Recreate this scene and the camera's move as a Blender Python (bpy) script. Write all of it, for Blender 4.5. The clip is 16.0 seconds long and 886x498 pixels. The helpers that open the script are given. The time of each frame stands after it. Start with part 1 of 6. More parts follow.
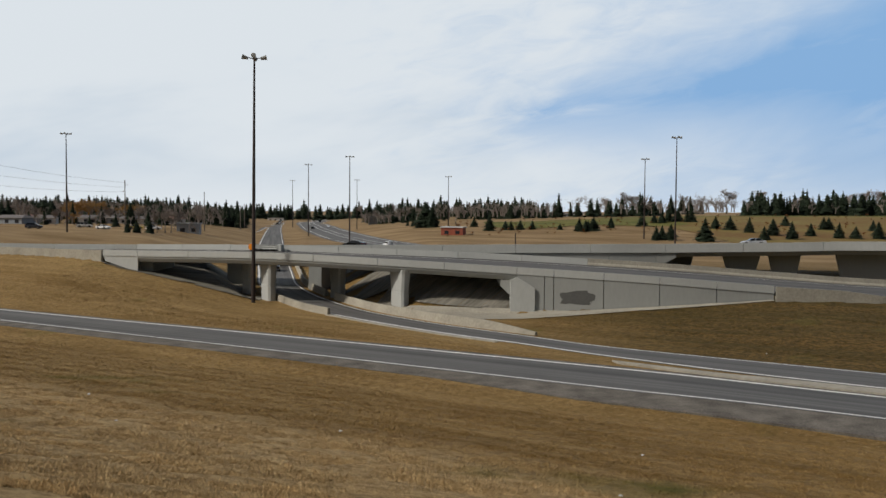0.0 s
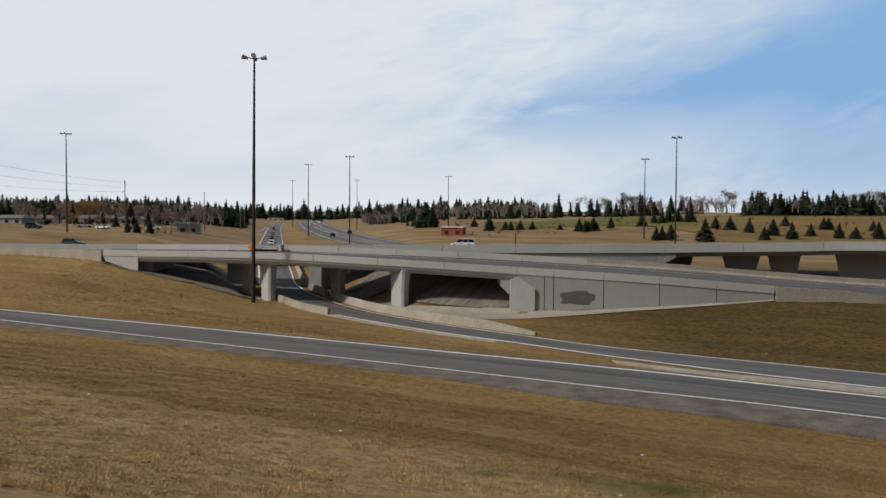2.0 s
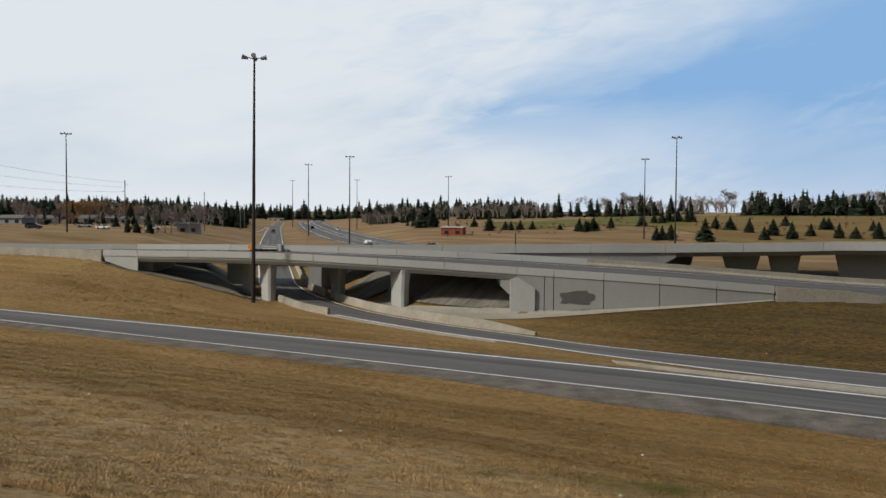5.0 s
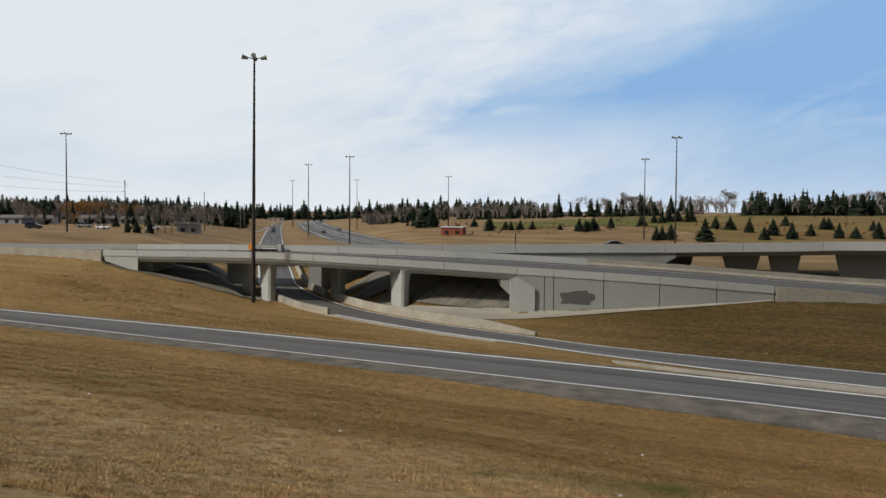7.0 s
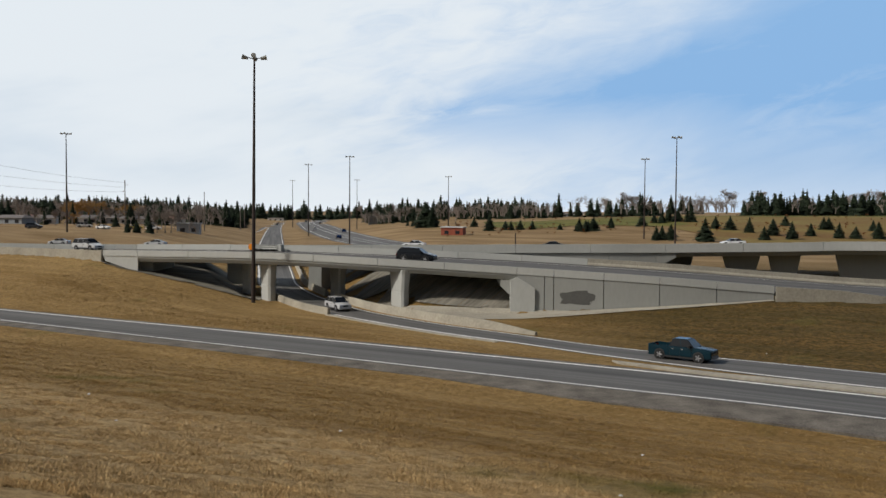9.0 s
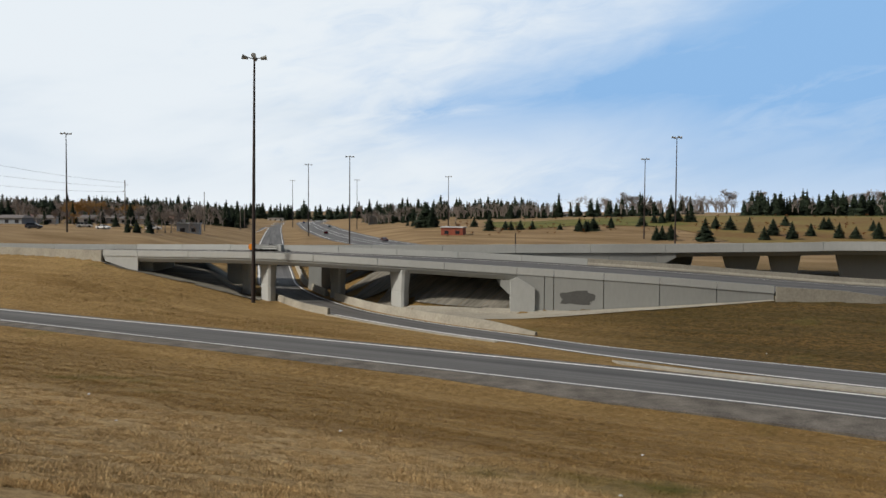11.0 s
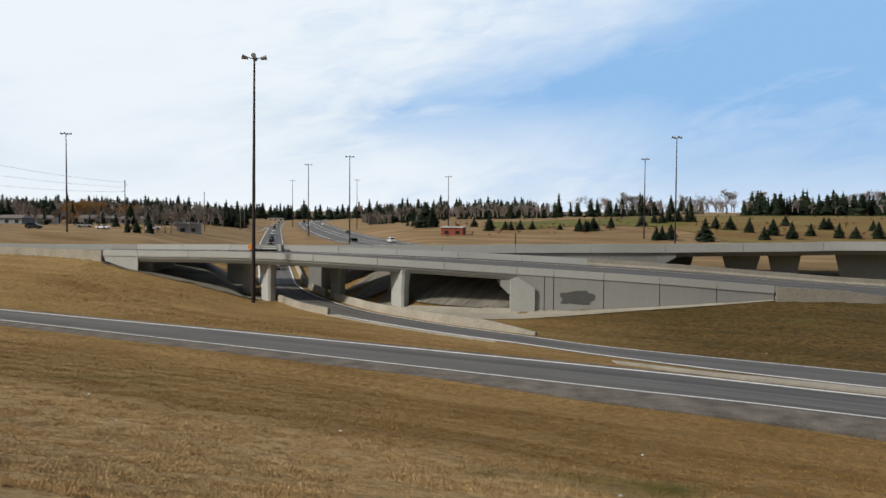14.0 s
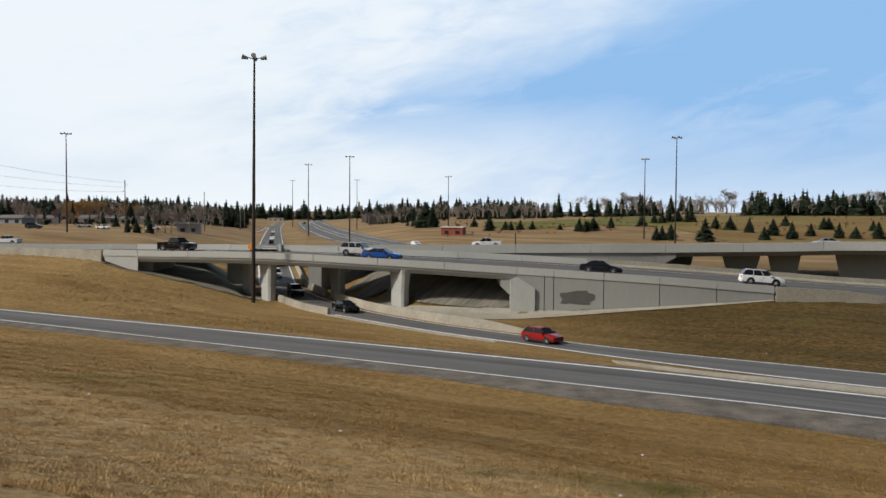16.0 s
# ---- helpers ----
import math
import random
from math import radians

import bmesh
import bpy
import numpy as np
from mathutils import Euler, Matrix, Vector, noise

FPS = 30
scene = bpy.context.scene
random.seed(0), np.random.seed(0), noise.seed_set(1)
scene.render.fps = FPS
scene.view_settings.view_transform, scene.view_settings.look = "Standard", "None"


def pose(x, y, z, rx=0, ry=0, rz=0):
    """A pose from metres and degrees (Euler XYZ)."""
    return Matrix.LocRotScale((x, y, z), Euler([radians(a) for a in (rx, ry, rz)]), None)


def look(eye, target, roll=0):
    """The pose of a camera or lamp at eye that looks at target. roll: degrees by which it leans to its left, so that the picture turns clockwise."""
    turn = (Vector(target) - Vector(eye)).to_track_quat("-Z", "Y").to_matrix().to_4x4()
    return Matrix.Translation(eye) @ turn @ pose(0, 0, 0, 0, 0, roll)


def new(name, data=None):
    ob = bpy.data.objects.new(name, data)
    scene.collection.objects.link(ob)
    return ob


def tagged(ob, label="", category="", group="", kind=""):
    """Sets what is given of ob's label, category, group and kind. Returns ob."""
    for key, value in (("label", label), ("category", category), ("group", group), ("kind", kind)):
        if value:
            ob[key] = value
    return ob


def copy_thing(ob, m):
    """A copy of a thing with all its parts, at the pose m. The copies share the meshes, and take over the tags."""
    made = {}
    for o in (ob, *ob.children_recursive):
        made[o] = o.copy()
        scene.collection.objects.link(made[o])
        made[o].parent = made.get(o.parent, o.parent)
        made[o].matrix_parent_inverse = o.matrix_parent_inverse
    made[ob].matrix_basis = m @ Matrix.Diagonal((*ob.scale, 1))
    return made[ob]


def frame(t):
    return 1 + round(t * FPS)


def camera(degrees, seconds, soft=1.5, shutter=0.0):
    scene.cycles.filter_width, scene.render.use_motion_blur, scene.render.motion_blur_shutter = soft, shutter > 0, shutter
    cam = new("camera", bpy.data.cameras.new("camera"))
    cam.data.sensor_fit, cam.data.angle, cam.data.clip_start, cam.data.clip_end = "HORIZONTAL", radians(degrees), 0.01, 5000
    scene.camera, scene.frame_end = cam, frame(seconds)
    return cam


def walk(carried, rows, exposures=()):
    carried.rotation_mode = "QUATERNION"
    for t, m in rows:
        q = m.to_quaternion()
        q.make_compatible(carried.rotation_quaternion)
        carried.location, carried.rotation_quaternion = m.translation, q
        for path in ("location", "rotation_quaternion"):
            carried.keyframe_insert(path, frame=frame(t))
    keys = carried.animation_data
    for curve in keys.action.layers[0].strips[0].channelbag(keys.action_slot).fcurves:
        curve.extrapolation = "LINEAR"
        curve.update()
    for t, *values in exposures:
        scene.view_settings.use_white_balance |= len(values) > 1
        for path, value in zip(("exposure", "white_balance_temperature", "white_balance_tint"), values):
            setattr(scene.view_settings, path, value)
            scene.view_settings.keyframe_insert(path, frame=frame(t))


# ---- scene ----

# ---- camera: stands still on a grassy slope ----
cam = camera(52.0, 16.0)
EYE = (0.0, 0.0, 11.5)
CAM = look(EYE, (0.0, 100.0, 11.5 - 4.293), 0.4)
walk(cam, [(0.0, CAM), (16.0, CAM)], exposures=[(0.0, -0.32), (8.0, -0.22), (16.0, -0.05)])

# ---- sky light ----
SUN_AZ, SUN_EL = -104.0, 40.0      # degrees from the view's direction (to the right is positive), and above the horizon
world = bpy.data.worlds.new("sky")
scene.world = world
world.use_nodes = True
wn = world.node_tree.nodes
sky = wn.new("ShaderNodeTexSky")
sky.sky_type = "NISHITA"
sky.sun_disc = False
sky.sun_elevation, sky.sun_rotation = radians(SUN_EL), radians(SUN_AZ)
sky.dust_density, sky.air_density = 3.0, 1.0
wn["Background"].inputs["Strength"].default_value = 0.045
world.node_tree.links.new(sky.outputs[0], wn["Background"].inputs["Color"])
sun = new("sun", bpy.data.lights.new("sun", "SUN"))
sun.data.energy, sun.data.angle, sun.data.color = 3.3, radians(7), (1.0, 0.94, 0.85)
a, e = radians(SUN_AZ), radians(SUN_EL)
SUN_DIR = Vector((math.sin(a) * math.cos(e), math.cos(a) * math.cos(e), math.sin(e)))
sun.matrix_basis = look(SUN_DIR * 200, (0, 0, 0))


# ---- materials ----
def mat(name, base, rough=0.8, metal=0.0, var=0.15, scale=1.0, tint=None, bump=0.0, fine=8.0, stretch=(1, 1, 1), spec=0.5, turn=0.0):
    """A surface with two scales of variation round its base colour."""
    m = bpy.data.materials.new(name)
    m.use_nodes = True
    n, l = m.node_tree.nodes, m.node_tree.links
    b = n["Principled BSDF"]
    b.inputs["Roughness"].default_value, b.inputs["Metallic"].default_value = rough, metal
    b.inputs["Specular IOR Level"].default_value = spec
    geo = n.new("ShaderNodeTexCoord")
    mp = n.new("ShaderNodeMapping")
    mp.vector_type = "TEXTURE"
    mp.inputs["Scale"].default_value = [1 / q for q in stretch]
    mp.inputs["Rotation"].default_value = (0, 0, radians(turn))
    l.new(geo.outputs["Object"], mp.inputs["Vector"])
    big, small = n.new("ShaderNodeTexNoise"), n.new("ShaderNodeTexNoise")
    for node, sc, det in ((big, scale, 4), (small, scale * fine, 6)):
        node.inputs["Scale"].default_value, node.inputs["Detail"].default_value = sc, det
        l.new(mp.outputs[0], node.inputs["Vector"])
    add = n.new("ShaderNodeMath")
    add.operation = "ADD"
    l.new(big.outputs[0], add.inputs[0])
    l.new(small.outputs[0], add.inputs[1])
    ramp = n.new("ShaderNodeMapRange")
    ramp.inputs["From Min"].default_value, ramp.inputs["From Max"].default_value = 0.7, 1.3
    l.new(add.outputs[0], ramp.inputs["Value"])
    mix = n.new("ShaderNodeMix")
    mix.data_type = "RGBA"
    lo = [c * (1 - var) for c in base]
    hi = [min(1, c * (1 + var)) for c in (tint or base)]
    mix.inputs["A"].default_value, mix.inputs["B"].default_value = (*lo, 1), (*hi, 1)
    l.new(ramp.outputs[0], mix.inputs["Factor"])
    l.new(mix.outputs["Result"], b.inputs["Base Color"])
    if bump:
        bp = n.new("ShaderNodeBump")
        bp.inputs["Strength"].default_value, bp.inputs["Distance"].default_value = bump, 0.05
        l.new(small.outputs[0], bp.inputs["Height"])
        l.new(bp.outputs[0], b.inputs["Normal"])
    return m


def grass_material(name, blades=False):
    """Dry mown grass: streaks along the slope, tufts, bare and greener spots; blades each have a shade of their own."""
    m = bpy.data.materials.new(name)
    m.use_nodes = True
    n, l = m.node_tree.nodes, m.node_tree.links
    b = n["Principled BSDF"]
    b.inputs["Roughness"].default_value, b.inputs["Specular IOR Level"].default_value = 0.95, 0.1
    tc = n.new("ShaderNodeTexCoord")

    def noise_at(scale, detail, stretch, rough=0.6):
        mp = n.new("ShaderNodeMapping")
        mp.vector_type = "TEXTURE"
        mp.inputs["Rotation"].default_value = (0, 0, radians(-32))
        mp.inputs["Scale"].default_value = [1 / q for q in stretch]
        k = n.new("ShaderNodeTexNoise")
        k.inputs["Scale"].default_value, k.inputs["Detail"].default_value, k.inputs["Roughness"].default_value = scale, detail, rough
        l.new(tc.outputs["Object"], mp.inputs["Vector"])
        l.new(mp.outputs[0], k.inputs["Vector"])
        return k.outputs[0]

    def ramp(v, a, c):
        k = n.new("ShaderNodeMapRange")
        k.inputs["From Min"].default_value, k.inputs["From Max"].default_value = a, c
        l.new(v, k.inputs["Value"])
        return k.outputs[0]

    def mix(f, a, c):
        k = n.new("ShaderNodeMix")
        k.data_type = "RGBA"
        for name, q in (("A", a), ("B", c)):
            if isinstance(q, tuple):
                k.inputs[name].default_value = (*q, 1)
            else:
                l.new(q, k.inputs[name])
        l.new(f, k.inputs["Factor"])
        return k.outputs["Result"]

    patches = noise_at(0.05, 5, (0.6, 1.6, 1))
    streaks = noise_at(0.3, 9, (0.14, 1.3, 1), 0.75)
    tufts = noise_at(2.6, 9, (0.75, 0.85, 1), 0.85)
    fine = noise_at(10.0, 7, (1, 1, 1), 0.9)
    col = mix(ramp(patches, 0.36, 0.64), (0.225, 0.137, 0.045), (0.36, 0.24, 0.098))
    col = mix(ramp(streaks, 0.42, 0.66), col, (0.42, 0.282, 0.12))
    dark = mix(ramp(tufts, 0.40, 0.55), (0.10, 0.06, 0.02), col)
    col = mix(ramp(fine, 0.35, 0.7), dark, col)
    straw = ramp(noise_at(5.0, 5, (0.5, 1, 1), 0.7), 0.58, 0.72)
    col = mix(straw, col, (0.50, 0.38, 0.21))
    # the upper slope is mown shorter and paler
    sep = n.new("ShaderNodeVectorMath")
    sep.operation = "DOT_PRODUCT"
    sep.inputs[1].default_value = (0.535, 0.845, 0)
    l.new(tc.outputs["Object"], sep.inputs[0])
    wob = n.new("ShaderNodeMath")
    wob.operation = "MULTIPLY_ADD"
    wob.inputs[1].default_value = 9.0
    l.new(patches, wob.inputs[0])
    l.new(sep.outputs["Value"], wob.inputs[2])
    pale = mix(ramp(tufts, 0.40, 0.57), (0.28, 0.19, 0.085), (0.55, 0.40, 0.21))
    pale = mix(ramp(streaks, 0.45, 0.68), pale, mix(ramp(tufts, 0.42, 0.52), (0.27, 0.17, 0.07), (0.58, 0.405, 0.195)))
    pale = mix(ramp(fine, 0.56, 0.7), pale, (0.60, 0.46, 0.26))
    col = mix(ramp(wob.outputs[0], 31.0, 26.0), col, pale)
    # a darker, olive-brown slope between the loop ramp and the wall
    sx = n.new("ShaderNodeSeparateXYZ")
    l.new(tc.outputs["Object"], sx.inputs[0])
    olive_mask = n.new("ShaderNodeMath")
    olive_mask.operation = "MULTIPLY"
    l.new(ramp(sx.outputs["X"], 4.0, 22.0), olive_mask.inputs[0])
    l.new(ramp(wob.outputs[0], 68.0, 76.0), olive_mask.inputs[1])
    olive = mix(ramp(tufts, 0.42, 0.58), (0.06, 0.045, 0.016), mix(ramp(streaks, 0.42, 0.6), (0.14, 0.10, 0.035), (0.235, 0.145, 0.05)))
    col = mix(olive_mask.outputs[0], col, olive)
    green = ramp(noise_at(0.11, 3, (1, 1, 1)), 0.62, 0.78)
    col = mix(green, col, (0.15, 0.13, 0.035))
    # the fields beyond the highway are paler
    col = mix(ramp(sx.outputs["Y"], 165.0, 215.0), col, mix(ramp(patches, 0.35, 0.65), (0.205, 0.132, 0.06), (0.335, 0.235, 0.125)))
    if blades:
        geo = n.new("ShaderNodeNewGeometry")
        shade = n.new("ShaderNodeMapRange")
        shade.inputs["To Min"].default_value, shade.inputs["To Max"].default_value = 0.75, 1.45
        l.new(geo.outputs["Random Per Island"], shade.inputs["Value"])
        mul = n.new("ShaderNodeVectorMath")
        mul.operation = "SCALE"
        l.new(col, mul.inputs[0])
        l.new(shade.outputs[0], mul.inputs["Scale"])
        l.new(mul.outputs[0], b.inputs["Base Color"])
        return m
    l.new(col, b.inputs["Base Color"])
    add = n.new("ShaderNodeMath")
    add.operation = "ADD"
    l.new(tufts, add.inputs[0])
    l.new(fine, add.inputs[1])
    bp = n.new("ShaderNodeBump")
    bp.inputs["Strength"].default_value, bp.inputs["Distance"].default_value = 0.9, 0.12
    l.new(add.outputs[0], bp.inputs["Height"])
    l.new(bp.outputs[0], b.inputs["Normal"])
    return m


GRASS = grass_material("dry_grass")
ASPHALT = mat("asphalt", (0.085, 0.082, 0.08), 0.85, var=0.15, scale=0.15, bump=0.2, fine=40, spec=0.3)
GRAVEL = mat("gravel", (0.15, 0.135, 0.115), 0.95, var=0.5, scale=0.6, bump=0.5, fine=20, spec=0.1)
PAINT_LINE = mat("road_paint", (0.78, 0.77, 0.74), 0.7, var=0.15, scale=0.6, fine=10)
CONCRETE = mat("concrete", (0.325, 0.333, 0.315), 0.85, var=0.05, scale=0.45, bump=0.15, fine=9, spec=0.2, stretch=(1, 1, 0.25))
CONCRETE_LIGHT = mat("light_concrete", (0.43, 0.44, 0.42), 0.85, var=0.05, scale=0.5, bump=0.12, fine=8, spec=0.2, stretch=(1, 1, 0.35))
CONCRETE_OLD = mat("weathered_concrete", (0.36, 0.335, 0.275), 0.9, var=0.2, scale=0.4, bump=0.25, fine=10, spec=0.2)
STEEL_RUST = mat("weathering_steel", (0.035, 0.022, 0.018), 0.7, var=0.3, scale=1.5, fine=6)
SPRUCE = mat("spruce_needles", (0.022, 0.035, 0.02), 0.9, var=0.4, scale=0.6, tint=(0.035, 0.05, 0.028), fine=6, spec=0.2)
BARK = mat("bark", (0.12, 0.1, 0.085), 0.95, var=0.3, scale=2, fine=6)


# ---- mesh helpers ----
def part(name, bm, material, parent=None, label=""):
    me = bpy.data.meshes.new(name)
    bm.to_mesh(me)
    bm.free()
    me.materials.append(material)
    ob = new(name, me)
    ob.parent = parent
    if label:
        ob["label"] = label
    return ob


def spline(points, n):
    """n points evenly along a smooth curve through the given ones."""
    p = np.array(points, float)
    p = np.vstack([2 * p[0] - p[1], p, 2 * p[-1] - p[-2]])
    out = []
    for i in range(1, len(p) - 2):
        for t in np.linspace(0, 1, 40, endpoint=False):
            a, b, c, d = p[i - 1:i + 3]
            out.append(0.5 * (2 * b + (c - a) * t + (2 * a - 5 * b + 4 * c - d) * t * t + (3 * b - a - 3 * c + d) * t ** 3))
    out.append(p[-2])
    out = np.array(out)
    s = np.r_[0, np.cumsum(np.linalg.norm(np.diff(out, axis=0), axis=1))]
    w = np.linspace(0, s[-1], n)
    return np.column_stack([np.interp(w, s, out[:, k]) for k in range(out.shape[1])])


def loft(rows, closed=True, caps=True):
    """A skin over rows of equally many points; closed: each row is a loop."""
    bm = bmesh.new()
    v = [[bm.verts.new(p) for p in row] for row in rows]
    n = len(rows[0])
    for a, b in zip(v, v[1:]):
        for i in range(n if closed else n - 1):
            bm.faces.new((a[i], a[(i + 1) % n], b[(i + 1) % n], b[i]))
    if caps and closed:
        bm.faces.new(list(reversed(v[0])))
        bm.faces.new(v[-1])
    bmesh.ops.recalc_face_normals(bm, faces=bm.faces)
    return bm


def side(curve):
    """Unit vectors to the left of a curve's way, level."""
    d = np.gradient(curve[:, :2], axis=0)
    d /= np.linalg.norm(d, axis=1)[:, None]
    return np.column_stack([-d[:, 1], d[:, 0], np.zeros(len(d))])


def sweep(curve, profile):
    """A profile of (across to the left, up) carried along a curve."""
    lft = side(curve)
    return loft([[c + l * u + np.array((0, 0, w)) for u, w in profile] for c, l in zip(curve, lft)])


def slab(left, right, thick):
    rows = []
    for a, b in zip(left, right):
        t = np.array((0, 0, thick))
        rows.append([a, b, b - t, a - t])
    return loft(rows)


def box(x0, y0, z0, x1, y1, z1, bevel=0.0):
    bm = bmesh.new()
    bmesh.ops.create_cube(bm, size=1)
    for v in bm.verts:
        v.co = Vector((x0 + (v.co.x + 0.5) * (x1 - x0), y0 + (v.co.y + 0.5) * (y1 - y0), z0 + (v.co.z + 0.5) * (z1 - z0)))
    if bevel:
        bmesh.ops.bevel(bm, geom=bm.edges, offset=bevel, segments=2, affect="EDGES")
    return bm


def tube(bm, a, b, r0, r1, n=8):
    a, b = Vector(a), Vector(b)
    z = (b - a).normalized()
    x = z.orthogonal().normalized()
    y = z.cross(x)
    rings = []
    for p, r in ((a, r0), (b, r1)):
        rings.append([bm.verts.new(p + (x * math.cos(k * math.tau / n) + y * math.sin(k * math.tau / n)) * r) for k in range(n)])
    for k in range(n):
        bm.faces.new((rings[0][k], rings[0][(k + 1) % n], rings[1][(k + 1) % n], rings[1][k]))
    bm.faces.new(list(reversed(rings[0])))
    bm.faces.new(rings[1])
    return bm


def smooth(ob):
    for p in ob.data.polygons:
        p.use_smooth = True
    return ob


# ---- plan: curves of the roads ----
A_UP = spline([(-135, 150, 0.03), (-49.7, 101.6, 0.03), (-19.2, 84.6, 0.03), (12.7, 66.2, 0.03), (27.6, 56.4, 0.03), (75, 25, 0.03), (285, -112, 0.03)], 240)
A_LO = spline([(-130, 142.5, 0.03), (-44.7, 91.4, 0.03), (-17.1, 75.0, 0.03), (10.0, 58.7, 0.03), (24.8, 49.9, 0.03), (71, 19, 0.03), (281, -118, 0.03)], 240)
B_UP = spline([(-235, 1400, 0.03), (-170, 1000, 0.03), (-109, 616, 0.03), (-52.2, 298.4, 0.03), (-27.8, 168, 0.03), (-20.3, 132, 0.03), (-11.1, 107.5, 0.03), (-2.5, 94.0, 0.03), (7.6, 83.2, 0.03), (15, 76, 0.03), (31.8, 64.6, 0.03), (80, 32, 0.03), (300, -112, 0.03)], 720)
B_LO = spline([(-244, 1400, 0.03), (-179, 1000, 0.03), (-117, 615, 0.03), (-60.3, 296.9, 0.03), (-34.2, 167, 0.03), (-26.2, 131, 0.03), (-17.5, 107.5, 0.03), (-9.6, 95.5, 0.03), (-0.6, 84.9, 0.03), (7.1, 77.5, 0.03), (14, 70.6, 0.03), (28.8, 58.9, 0.03), (77, 26.5, 0.03), (297, -118, 0.03)], 720)
C_NEAR = spline([(-225, 172, 4.32), (-120, 158, 4.45), (-74, 141, 4.7), (-46.8, 125, 4.95), (-23.7, 113, 5.35), (-7.6, 105.3, 5.1), (8.3, 101, 4.45), (23.3, 97.5, 3.75), (35.2, 96, 2.95), (46, 94.5, 2.5), (70, 92, 1.8), (110, 88, 1.0), (170, 80, 0.6), (250, 68, 0.6)], 320)
C_FAR = spline([(-220, 182, 4.36), (-120, 168, 4.5), (-74, 150.5, 4.8), (-45.8, 136.5, 5.3), (-26.7, 127, 5.7), (-10, 120.5, 5.6), (8.3, 115, 5.2), (26.5, 111, 4.4), (41.9, 109, 3.4), (52.4, 107.5, 2.8), (75, 105, 2.0), (113, 101, 1.1), (173, 93, 0.7), (253, 81, 0.7)], 320)
D_NEAR = spline([(-370, 179, 4.2), (-310, 172, 4.25), (-120, 150, 4.5), (-47, 138.0, 4.98), (-15.2, 128.3, 5.53), (17.2, 123.5, 6.05), (30, 122.3, 6.23), (46, 120, 6.6), (57, 117.6, 6.88), (90, 107, 7.0), (150, 78, 7.0), (235, 30, 7.0), (350, -36, 7.0)], 420)
D_FAR = D_NEAR + side(D_NEAR) * 14 + np.array((0, 0, -0.15))


def beyond(curve, k):
    """The curve k times as far from the slope's viewpoint, on the level of the second carriageway."""
    c = curve * np.array((k, k, 1.0))
    c[:, 2] = np.interp(c[:, 0], [-300, -60, 15, 70, 350], [2.9, 3.1, 4.1, 5.2, 5.5])
    return c


D_EAST = beyond(D_NEAR + side(D_NEAR) * 20.7, 1.20)
D_WEST = beyond(D_NEAR + side(D_NEAR) * 32.2, 1.16)
D2_NEAR = D_EAST - side(D_EAST) * 4.5
D2_FAR = D_WEST + side(D_WEST) * 4.5
E_MID = spline([(24, 186, 0.03), (5, 240, 0.03), (-22, 310, 0.03), (-45, 402, 0.03), (-83, 600, 0.03), (-118, 840, 0.03), (-126, 1230, 0.03), (-60, 1700, 0.03)], 120)
RAMP_MID = spline([(-52, 250, 0.04), (-77, 294, 0.04), (-89, 407, 0.04), (-111, 560, 0.04), (-118, 620, 0.04)], 60)


def dist_to(x, y, curve):
    best = np.full(x.shape, 1e9)
    for (ax, ay), (bx, by) in zip(curve[:-1, :2], curve[1:, :2]):
        dx, dy = bx - ax, by - ay
        t = np.clip(((x - ax) * dx + (y - ay) * dy) / (dx * dx + dy * dy), 0, 1)
        best = np.minimum(best, (x - ax - t * dx) ** 2 + (y - ay - t * dy) ** 2)
    return np.sqrt(best)


def step(a, b, x):
    t = np.clip((x - a) / (b - a), 0, 1)
    return t * t * (3 - 2 * t)


